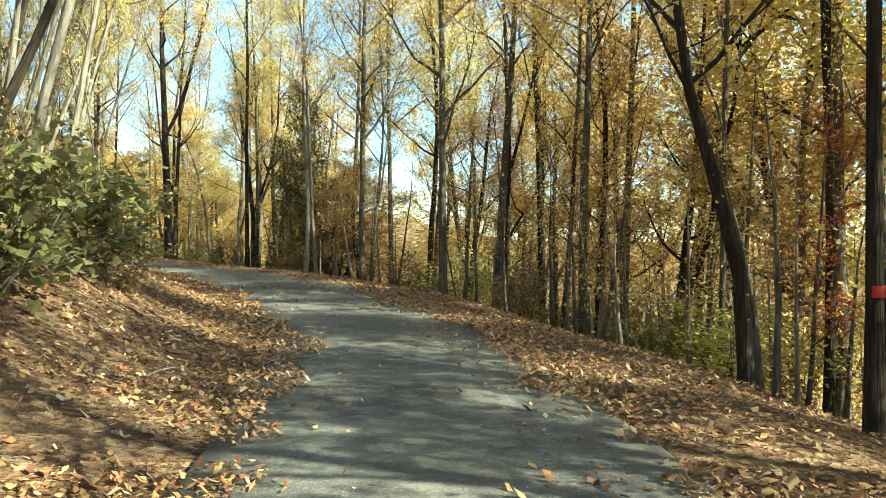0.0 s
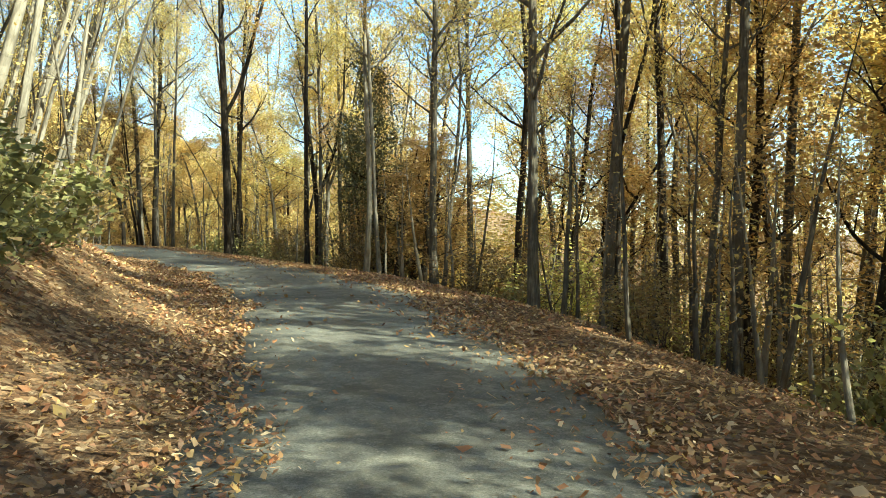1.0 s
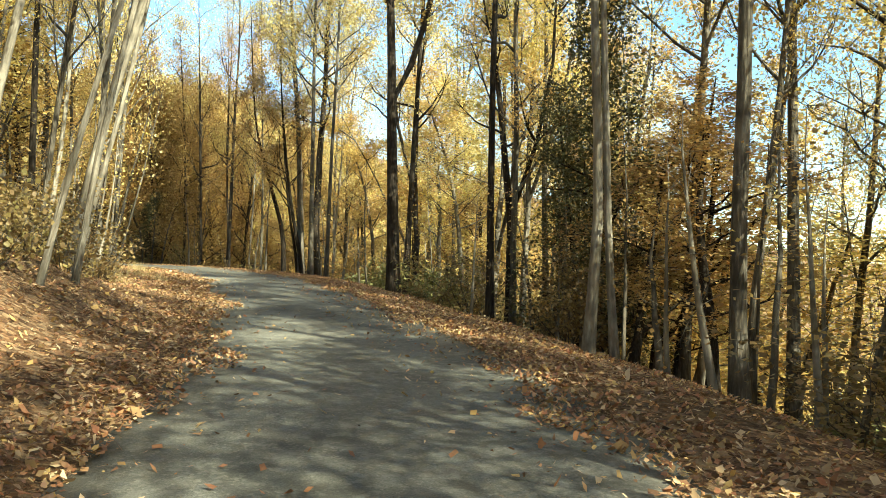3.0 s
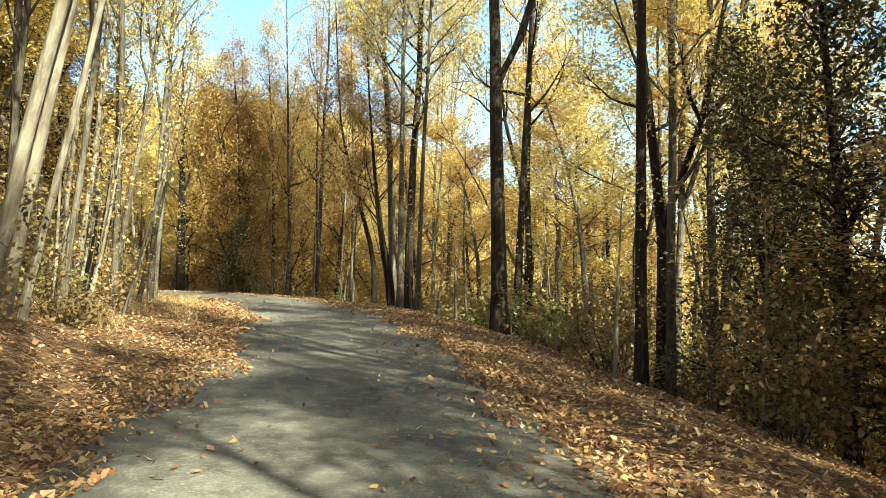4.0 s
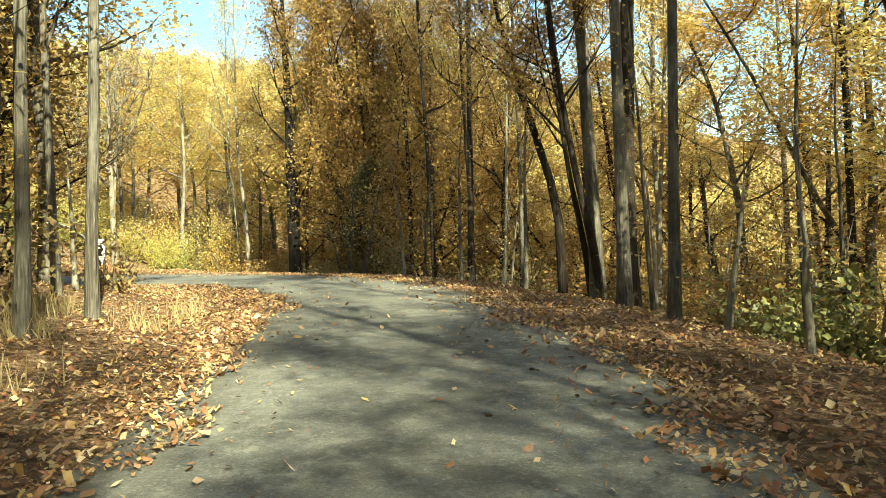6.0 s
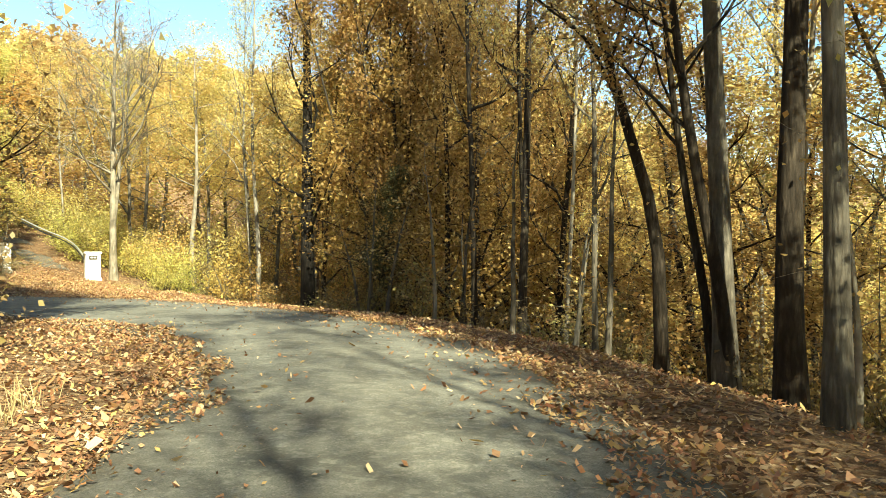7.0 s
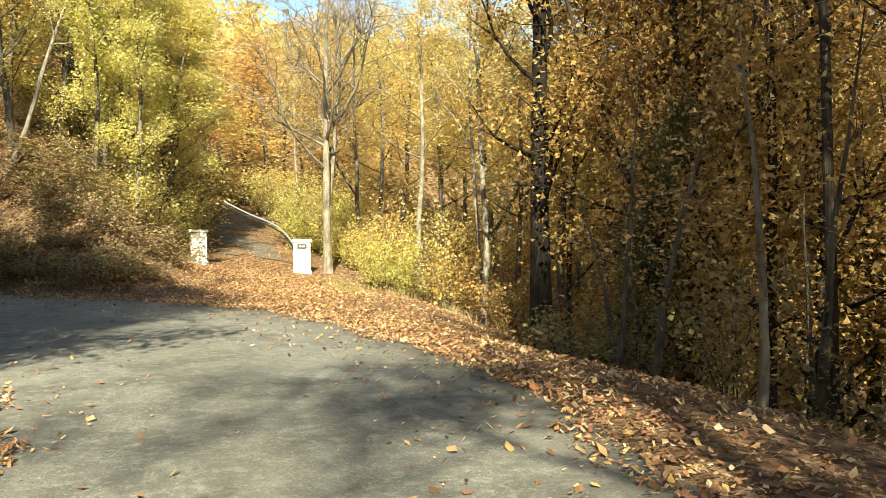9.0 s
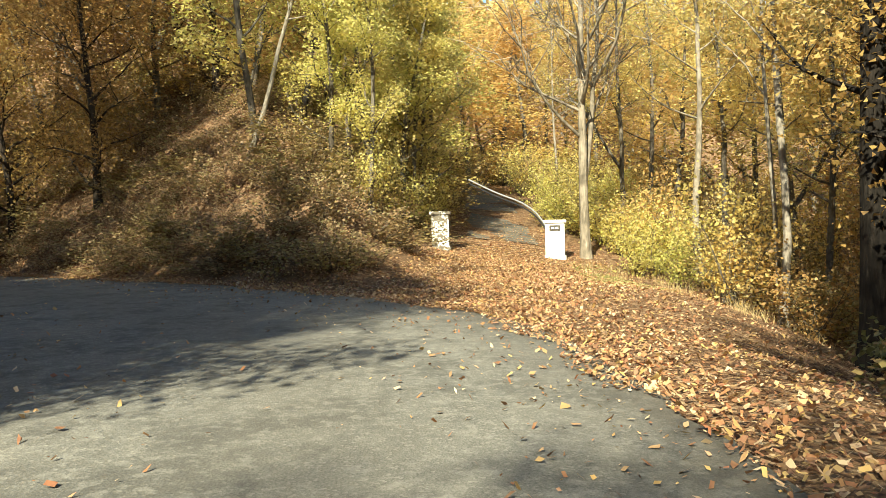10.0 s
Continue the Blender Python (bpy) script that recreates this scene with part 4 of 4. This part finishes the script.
scatter(rng, 22, 6.0, 22, 1, 2.2, GOLD + RUST + LIME, (0.7, 1.2), (0.7, 0.95), box=(-62, -30, 56, 90))
# Two scatters inside the bend, mostly unseen, added to shade road and bank.
scatter(rng, 10, 3.2, 11, -1, 2.4, GOLD + LIME + BARE, (0.8, 1.2), (0.6, 0.8), box=(-48, -29, 32, 46))
scatter(rng, 18, 2.0, 14, -1, 2.2, GOLD + RUST, (0.9, 1.3), (0.5, 0.62), box=(-48, -32, 24, 41))
scatter(rng, 34, 2.8, 10, -1, 0.9, PALE + BARE, (0.35, 0.6), (0.6, 0.9), lean=5, box=(-24, 0, 8, 36), tilt=toward(20, 9))
scatter(rng, 42, 5.0, 20, -1, 2.2, GOLD + BARE + PALE + LIME, (0.7, 1.15), (0.7, 1.0), lean=5, box=(-60, 0, 0, 56))
scatter(rng, 90, 20, 62, 1, 3.0, FARGOLD * 3 + FARRUST + FARLIME * 2, (0.8, 1.3), (0.65, 0.95), box=(-62, 50, 5, 125))
scatter(rng, 60, 14, 55, 1, 2.6, FARGOLD * 3 + FARRUST * 2 + FARLIME * 2, (0.9, 1.35), (0.6, 0.85), box=(-75, -12, 62, 112))
scatter(rng, 60, 3, 45, 1, 2.2, FARGOLD + FARLIME * 2 + FARRUST, (0.9, 1.35), (0.5, 0.75), box=(-115, -60, 58, 105))
scatter(rng, 60, 2.4, 40, -1, 2.0, FARRUST * 2 + FARLIME, (0.9, 1.35), (0.5, 0.75), box=(-115, -62, 25, 58))
scatter(rng, 80, 14, 60, -1, 2.8, FARGOLD + FARLIME * 2 + FARRUST, (0.8, 1.3), (0.6, 0.95), box=(-70, 0, -10, 50))
for x, y in ((-84, 57.5), (-86, 55.0), (-88.5, 56.5), (-83.5, 60), (-90, 53.0), (-80.5, 60.5), (-79, 53.8), (-76, 54.4)):
    DEEP.put(FARGOLD[int(x) % 3] if x < -80 else FARLIME[0], x, y, 1.2, 0.62, x)
for y in range(46, 112, 4):
    for side in (-0.6, 0.6):
        x = -1.0 - 0.061 * (y - 12) + side * (0.9 + 0.045 * (y - 12)) + math.sin(y * 1.7)
        DEEP.put(FARGOLD[y % 3] if y % 8 else FARRUST[0], x, y + 2 * side, 1.2, 0.42, y * 1.3)
DEEP.build()
scatter(rng, 70, 3.0, 9, 1, 0.8, TANBUSH + RUSTBUSH + BRUSH, (0.6, 1.0), (0.5, 0.95), box=(-60, 12, 2, 75))
scatter(rng, 90, 7, 20, 1, 0.9, TANBUSH + RUSTBUSH + GOLDBUSH[:1], (0.8, 1.3), (0.7, 1.2), joined=True)
scatter(rng, 18, 4.2, 11, 1, 1.0, GOLDBUSH + TANBUSH + RUSTBUSH, (0.8, 1.2), (0.9, 1.4), box=(-64, -46, 58, 70))
scatter(rng, 26, 0.9, 6, 1, 0.8, TANBUSH + GOLDBUSH + LIMEBUSH, (0.7, 1.1), (0.6, 1.0), box=(-80, -60, 56, 70))
scatter(rng, 20, 0.7, 6, -1, 0.8, TANBUSH + LIMEBUSH, (0.7, 1.1), (0.6, 1.0), box=(-80, -63, 45, 57))
scatter(rng, 70, 0.3, 12, 1, 0.8, TANBUSH + GOLDBUSH + LIMEBUSH, (0.9, 1.4), (0.7, 1.1), box=(-105, -65, 45, 85), joined=True)
scatter(rng, 70, 0.3, 12, -1, 0.8, TANBUSH + GOLDBUSH + LIMEBUSH, (0.9, 1.4), (0.7, 1.1), box=(-105, -65, 40, 62), joined=True)
scatter(rng, 190, 2.2, 16, 1, 0.5, STEMS, (0.7, 1.3), (0.5, 1.2), box=(-40, 12, 2, 70))
scatter(rng, 14, 3.6, 9, 1, 1.0, GREENBUSH[:1] + LIMEBUSH + TANBUSH, (0.7, 1.2), (0.5, 0.9), box=(-12, 10, 12, 42))
scatter(rng, 70, 2.4, 12, 1, 0.4, STEMS, (0.6, 1.2), (0.5, 1.1), box=(-6, 14, 6, 34))
scatter(rng, 8, 2.6, 5, -1, 0.8, GREENBUSH, (0.7, 1.1), (0.6, 0.9), box=(-12, 0, 9, 19))
scatter(rng, 30, 2.2, 6, -1, 0.7, BRUSH + TANBUSH[:1], (0.6, 1.0), (0.5, 0.9), box=(-19, 0, 5, 36))
scatter(rng, 50, 2.6, 9, -1, 0.7, BRUSH + BRUSH + GREENBUSH[:1], (0.7, 1.2), (0.7, 1.2), box=(-40, 0, 3, 50))
scatter(rng, 100, 2.2, 12, -1, 0.5, STEMS, (0.7, 1.4), (0.6, 1.3), lean=5, box=(-32, 0, 8, 46), tilt=toward(20, 9))
scatter(rng, 44, 0.9, 5, -1, 0.7, BRAMBLE + BRAMBLE + BRUSH[:1], (0.8, 1.3), (0.5, 0.9), box=(-66, -46, 34, 54))
scatter(rng, 420, 0.6, 14, -1, 0.35, BRAMBLE + BRAMBLE + LOWBRUSH, (0.8, 1.4), (0.4, 0.8), box=(-72, -44, 30, 54), joined=True)
DEEP.build_bushes()


# ---- the far hillside ----
def far_woods():
    """Crowns of the woods beyond, too many to tell apart."""
    rng = np.random.default_rng(77)
    n = 6800
    a, d = rng.uniform(math.radians(25), math.radians(235), n), 70 + 400 * rng.random(n) ** 1.1
    x, y = -35 + d * np.cos(a), 45 + d * np.sin(a)
    e, _, _ = side_of(ROAD, x, y)
    f, _, _ = side_of(DRIVE, x, y)
    keep = (e > 45) & (f > 40)
    x, y = x[keep], y[keep]
    z = land(x, y)
    quads = []
    for px, py, pz in zip(x, y, z):
        h, w = rng.uniform(10, 17), rng.uniform(2.4, 4.2)
        m = 80
        t = rng.normal(0, 1, (m, 3))
        t /= np.linalg.norm(t, axis=1, keepdims=True)
        r = rng.uniform(0.35, 1.0, m)[:, None] ** 0.5
        spots = t * r * (w, w, h * 0.42) + (px, py, pz + h * 0.56)
        quads.append(leaf_quads(rng, spots, 1.15, 0.3, 0.6, simple=True))
    return np.concatenate(quads)


crowns = far_woods()
half = len(crowns) // 80 * 44
for name, part_of, stuff in (("far_woods", crowns[:half], LEAF_GOLD), ("far_brown_woods", crowns[half:], LEAF_RUST)):
    tagged(new(name, quads_mesh(name, part_of, stuff)), "distant autumn woods covering the hillside", "woods", kind="stuff")


# ---- the gate ----
def box(bm, lo, hi, bevel=0.0):
    made = bmesh.ops.create_cube(bm, size=1.0, matrix=Matrix.LocRotScale([(a + b) / 2 for a, b in zip(lo, hi)], None, [b - a for a, b in zip(lo, hi)]))
    if bevel:
        edges = list({e for v in made["verts"] for e in v.link_edges})
        bmesh.ops.bevel(bm, geom=edges, offset=bevel, segments=2, profile=0.7, affect="EDGES")


def part(name, bm, material, parent, label=""):
    me = bpy.data.meshes.new(name)
    bm.to_mesh(me)
    bm.free()
    me.materials.append(material)
    ob = new(name, me)
    ob.parent = parent
    if label:
        ob["label"] = label
    return ob


def paint():
    n = Nodes("weathered_white_paint")
    v = n.coords()
    # stains in the white paint
    blotches = n.ramp(n.noise(v, 2.2, 7, 0.7), (0.42, (0, 0, 0)), (0.7, (1, 1, 1)))
    color = n.mix(n.math("MULTIPLY", blotches, 0.35), (0.78, 0.76, 0.71), (0.45, 0.41, 0.34))
    n.bump(n.noise(v, 22.0, 5), 0.4, 0.01)
    return n.done(color, 0.85, 0.2)


def mottled():
    n = Nodes("flaking_white_paint")
    v = n.coords()
    # the shadow of ivy on the white, painted in as dark blotches
    ivy_shade = n.ramp(n.noise(v, 5.0, 6, 0.7), (0.45, (0, 0, 0)), (0.50, (1, 1, 1)))
    color = n.mix(ivy_shade, (0.70, 0.68, 0.62), (0.14, 0.12, 0.09))
    n.bump(ivy_shade, 0.5, 0.01)
    return n.done(color, 0.9, 0.15)


def plain(name, color, rough=0.6, metal=0.0):
    n = Nodes(name)
    shade = n.mix(n.ramp(n.noise(n.coords(), 9.0, 5), (0.35, (0, 0, 0)), (0.7, (0.5, 0.5, 0.5))), color, tuple(c * 0.55 for c in color))
    n.bsdf.inputs["Metallic"].default_value = metal
    return n.done(shade, rough, 0.3)


WHITE, MOTTLED = paint(), mottled()
PLAQUE, PLAQUE_MARK = plain("dark_plaque", (0.07, 0.06, 0.05)), plain("pale_lettering", (0.55, 0.53, 0.48))
STEEL, RUBBER = plain("galvanised_steel", (0.46, 0.47, 0.46), 0.45, 0.6), plain("blackened_steel", (0.035, 0.035, 0.035), 0.5, 0.4)
RED_PAINT = plain("red_paint", (0.45, 0.04, 0.03), 0.7)


def pillar(x, y, turn, wide, high, stuff, label, plaque):
    ob = tagged(new("gate_pillar"), label, "pillar", "gate pillars")
    ob.matrix_basis = pose(x, y, float(land(x, y)) - 0.06, 0, 0, turn)
    w = wide / 2
    bm = bmesh.new()
    box(bm, (-w - 0.05, -w - 0.05, 0), (w + 0.05, w + 0.05, 0.16), 0.02)
    part("plinth", bm, stuff, ob)
    bm = bmesh.new()
    box(bm, (-w, -w, 0.14), (w, w, high - 0.1), 0.025)
    part("shaft", bm, stuff, ob)
    bm = bmesh.new()
    box(bm, (-w - 0.06, -w - 0.06, high - 0.11), (w + 0.06, w + 0.06, high), 0.03)
    part("cap", bm, stuff, ob)
    if plaque:
        bm = bmesh.new()
        box(bm, (w - 0.01, -0.20, high - 0.40), (w + 0.025, 0.20, high - 0.20), 0.008)
        sign = part("plaque", bm, PLAQUE, ob, "small dark plaque with illegible marks")
        for k in (-1, 1):
            bm = bmesh.new()
            box(bm, (w + 0.026, k * 0.075 - 0.055, high - 0.335), (w + 0.031, k * 0.075 + 0.055, high - 0.265))
            part("mark", bm, PLAQUE_MARK, sign)
    return ob


pillar(-60.35, 57.75, -15, 0.71, 1.50, WHITE, "white-painted square gate pillar with a dark plaque", True)
pillar(-59.75, 53.4, -9, 0.62, 1.40, MOTTLED, "white gate pillar mottled with painted-in ivy shadow", False)

gate = tagged(new("gate_arm"), "raised arched gate arm of two grey steel rails", "gate")
gate.matrix_basis = pose(-61.0, 57.52, 1.05)
for name, drop, stuff in (("upper_rail", 0.0, STEEL), ("lower_rail", -0.14, RUBBER)):
    w = Wood()
    w.tube(glide([(-0.15, -2.9, 2.62 + drop, 0), (-0.1, -1.9, 2.12 + drop, 0), (-0.05, -0.85, 1.68 + drop, 0), (0, -0.3, 1.25 + drop, 0), (0.1, 0.05, 0.72 + drop, 0)], 0.2)[:, :3],
           [0.034] * 60, 7)
    ob = new(name, w.mesh(name, stuff))
    ob.parent = gate
w = Wood()
w.tube(np.array([(0.12, 0.1, -0.9), (0.11, 0.08, 0.2), (0.1, 0.05, 0.95)]), (0.06, 0.06, 0.06), 8)
ob = new("hinge_post", w.mesh("hinge_post", STEEL))
ob.parent = gate

w = Wood()
w.tube(np.array([(0, 0, 1.22), (0, 0, 1.27), (0, 0, 1.33)]), (0.166, 0.166, 0.165), 9)
ob = new("paint_mark", w.mesh("paint_mark", RED_PAINT))
ob.parent = marked

w = Wood()
w.tube(np.array([(0, 0, 0.0), (0.9, 0.2, 0.16), (1.9, 0.25, 0.24), (2.9, 0.1, 0.1)]), (0.07, 0.06, 0.045, 0.02), 7)
w.tube(np.array([(1.6, 0.24, 0.22), (2.0, 0.7, 0.5), (2.3, 1.0, 0.55)]), (0.03, 0.02, 0.01), 5)
ob = tagged(new("fallen_branch", w.mesh("fallen_branch", BARK_PALE)), "bleached fallen branch lying on the leafy bank", "branch")
ob.matrix_basis = pose(-5.9, 9.0, float(land(-5.4, 9.1)) + 0.03, 0, 12, 8) @ Matrix.Scale(0.6, 4)
stick = tagged(new("fallen_branch", ob.data), "short bleached stick lying among the fallen leaves", "branch")
stick.matrix_basis = pose(-2.75, 7.35, float(land(-2.75, 7.35)) + 0.03, 0, 0, 55) @ Matrix.Scale(0.16, 4)


# ---- dry grass ----
def grass(name, label, seed, count, place, tall, stuff):
    rng = np.random.default_rng(seed)
    x, y = place(rng, count)
    n = len(x)
    c = np.stack([x, y, land(x, y) - 0.02], 1)
    a = rng.uniform(0, 2 * math.pi, n)
    side = np.stack([np.cos(a), np.sin(a), 0 * a], 1) * rng.uniform(0.004, 0.010, n)[:, None]
    lean = rng.normal(0, 0.35, (n, 3)) * (1, 1, 0) + (0, 0, 1)
    h = (tall * rng.uniform(0.4, 1.2, n))[:, None]
    tagged(new(name, quads_mesh(name, np.stack([c - side, c + side, c + lean * h + side * 0.2, c + lean * h - side * 0.2], 1), stuff)), label, "grass", kind="stuff")


def tufts(cx, cy, sx, sy, groups):
    def place(rng, count):
        k = rng.integers(0, groups, count)
        gx, gy = rng.uniform(cx - sx, cx + sx, groups), rng.uniform(cy - sy, cy + sy, groups)
        x, y = gx[k] + rng.normal(0, 0.22, count), gy[k] + rng.normal(0, 0.22, count)
        e, _, _ = side_of(ROAD, x, y)
        f, _, _ = side_of(DRIVE, x, y)
        keep = (e > 0.9) & (f > 0.2)
        return x[keep], y[keep]
    return place


DRY = leaves("dry_grass_blades", (0.30, 0.22, 0.10), (0.45, 0.35, 0.18), (0.52, 0.44, 0.24), thin=0.3)
SWARD = leaves("short_grass_blades", (0.11, 0.16, 0.035), (0.22, 0.26, 0.07), (0.42, 0.37, 0.15), thin=0.3)
grass("dry_grass", "tufts of tall dry tan grass under the trees", 41, 5000, tufts(-23, 38, 6, 6, 55), 0.32, DRY)
grass("gate_grass", "dry weeds along the edge of the drive", 42, 700, tufts(-54, 60.2, 6, 2.4, 26), 0.34, DRY)
grass("short_grass", "short patchy grass beside the drive", 43, 8000, tufts(-55, 57.9, 4.0, 1.2, 70), 0.075, SWARD)


# ---- leaf litter ----
def litter(name, label, seed, count, place):
    """Loose fallen leaves lying on the ground."""
    rng = np.random.default_rng(seed)
    x, y, z = place(rng, count)
    n = len(x)
    a = rng.uniform(0, 2 * math.pi, n)
    s = (0.016 + 0.046 * rng.random(n) ** 1.5) * np.where(rng.random(n) < 0.06, 1.5, 1.0)
    tip = np.stack([np.cos(a), np.sin(a), rng.normal(0.05, 0.42, n)], 1)
    out = np.stack([-np.sin(a), np.cos(a), rng.normal(0, 0.50, n)], 1)
    c = np.stack([x, y, z], 1)
    s = s[:, None]
    curl = (rng.uniform(0.0, 0.35, n))[:, None] * np.array((0, 0, 1.0))
    wide, skew, back = (rng.uniform(lo, hi, n)[:, None] for lo, hi in ((0.25, 0.7), (-0.35, 0.35), (0.2, 0.65)))
    q = np.stack([c - tip * s * 0.6 + curl * s, c + out * s * wide + tip * s * skew + curl * s * 0.7, c + tip * s * 0.75, c - out * s * wide * back * 1.4 - tip * s * skew], 1)
    ob = new(name, quads_mesh(name, q, LEAF_FALLEN))
    return tagged(ob, label, "leaf litter", kind="stuff")


def on_verge(rng, count):
    k = rng.integers(90, len(ROAD) - 30, count)
    right = rng.random(count) < 0.5
    ragged = 0.22 * np.sin(k * 0.37 + right * 2.0) + 0.18 * np.sin(k * 1.13 + right) + 0.15 * np.sin(k * 0.11 + 3 * right)
    e = np.where(rng.random(count) < 0.62, rng.exponential(1.1, count), rng.uniform(0.5, 6.5, count)) - 0.36 - np.maximum(ragged, -0.2)
    e = np.where(e > 7, rng.uniform(0, 7, count), e)
    a, b = ROAD[k - 1], ROAD[k + 1]
    d = b[:, :2] - a[:, :2]
    d /= np.linalg.norm(d, axis=1, keepdims=True)
    off = np.where(right, 1, -1) * (ROAD[k, 3] + e)
    along = rng.uniform(-0.3, 0.3, count)
    x, y = ROAD[k, 0] + d[:, 1] * off + d[:, 0] * along, ROAD[k, 1] - d[:, 0] * off + d[:, 1] * along
    e1, _, _ = side_of(ROAD, x, y)
    keep = e1 > -0.85
    x, y, e1 = x[keep], y[keep], e1[keep]
    return x, y, land(x, y) + rng.uniform(0.01, 0.05, len(x)) + np.where(e1 < 0.05, 0.02, 0)


def on_road(rng, count):
    k = rng.integers(90, len(ROAD) - 30, count)
    c = np.sign(rng.normal(0.55, 1, count)) * rng.beta(2.4, 1.0, count)
    a, b = ROAD[k - 1], ROAD[k + 1]
    d = b[:, :2] - a[:, :2]
    d /= np.linalg.norm(d, axis=1, keepdims=True)
    off = c * ROAD[k, 3]
    along = rng.uniform(-0.3, 0.3, count)
    return (ROAD[k, 0] + d[:, 1] * off + d[:, 0] * along, ROAD[k, 1] - d[:, 0] * off + d[:, 1] * along, ROAD[k, 2] + 0.035 * (1 - c * c) + 0.03)


def on_drive(rng, count):
    k = rng.integers(2, len(DRIVE) - 60, count)
    a, b = DRIVE[k - 1], DRIVE[k + 1]
    d = b[:, :2] - a[:, :2]
    d /= np.linalg.norm(d, axis=1, keepdims=True)
    off = rng.normal(0, 1.9, count)
    x, y = DRIVE[k, 0] + d[:, 1] * off + rng.uniform(-0.3, 0.3, count), DRIVE[k, 1] - d[:, 0] * off
    e1, _, _ = side_of(ROAD, x, y)
    keep = (e1 > -0.5) & (rng.random(len(x)) < np.interp(x, (-80, -66, -60), (0.15, 0.3, 1.0)))
    x, y = x[keep], y[keep]
    return x, y, land(x, y) + 0.03


def on_bank(x0, x1, y0, y1):
    def place(rng, count):
        x, y = rng.uniform(x0, x1, count), rng.uniform(y0, y1, count)
        e1, _, _ = side_of(ROAD, x, y)
        e2, _, _ = side_of(DRIVE, x, y)
        keep = (e1 > 0.1) & (e2 > -0.4) & (rng.random(count) < 0.35 + 0.65 * (lumps(x * 2.1, y * 2.3) > -0.1))
        x, y = x[keep], y[keep]
        return x, y, land(x, y) + rng.uniform(0.01, 0.05, len(x))
    return place


litter("leaf_litter", "thick drift of brown and orange fallen leaves on the verge", 5, 300000, on_verge)
litter("drive_leaves", "carpet of tan leaves over the gated drive", 7, 120000, on_drive)
litter("scattered_leaves", "scattered tan and orange leaves lying on the asphalt", 6, 15000, on_road)
litter("slope_leaves", "brown leaves covering the steep brushy bank", 8, 26000, on_bank(-66, -46, 38, 55))
litter("shoulder_leaves", "tan and red leaves strewn over the outer shoulder", 9, 26000, on_bank(-60, -34, 52, 64))
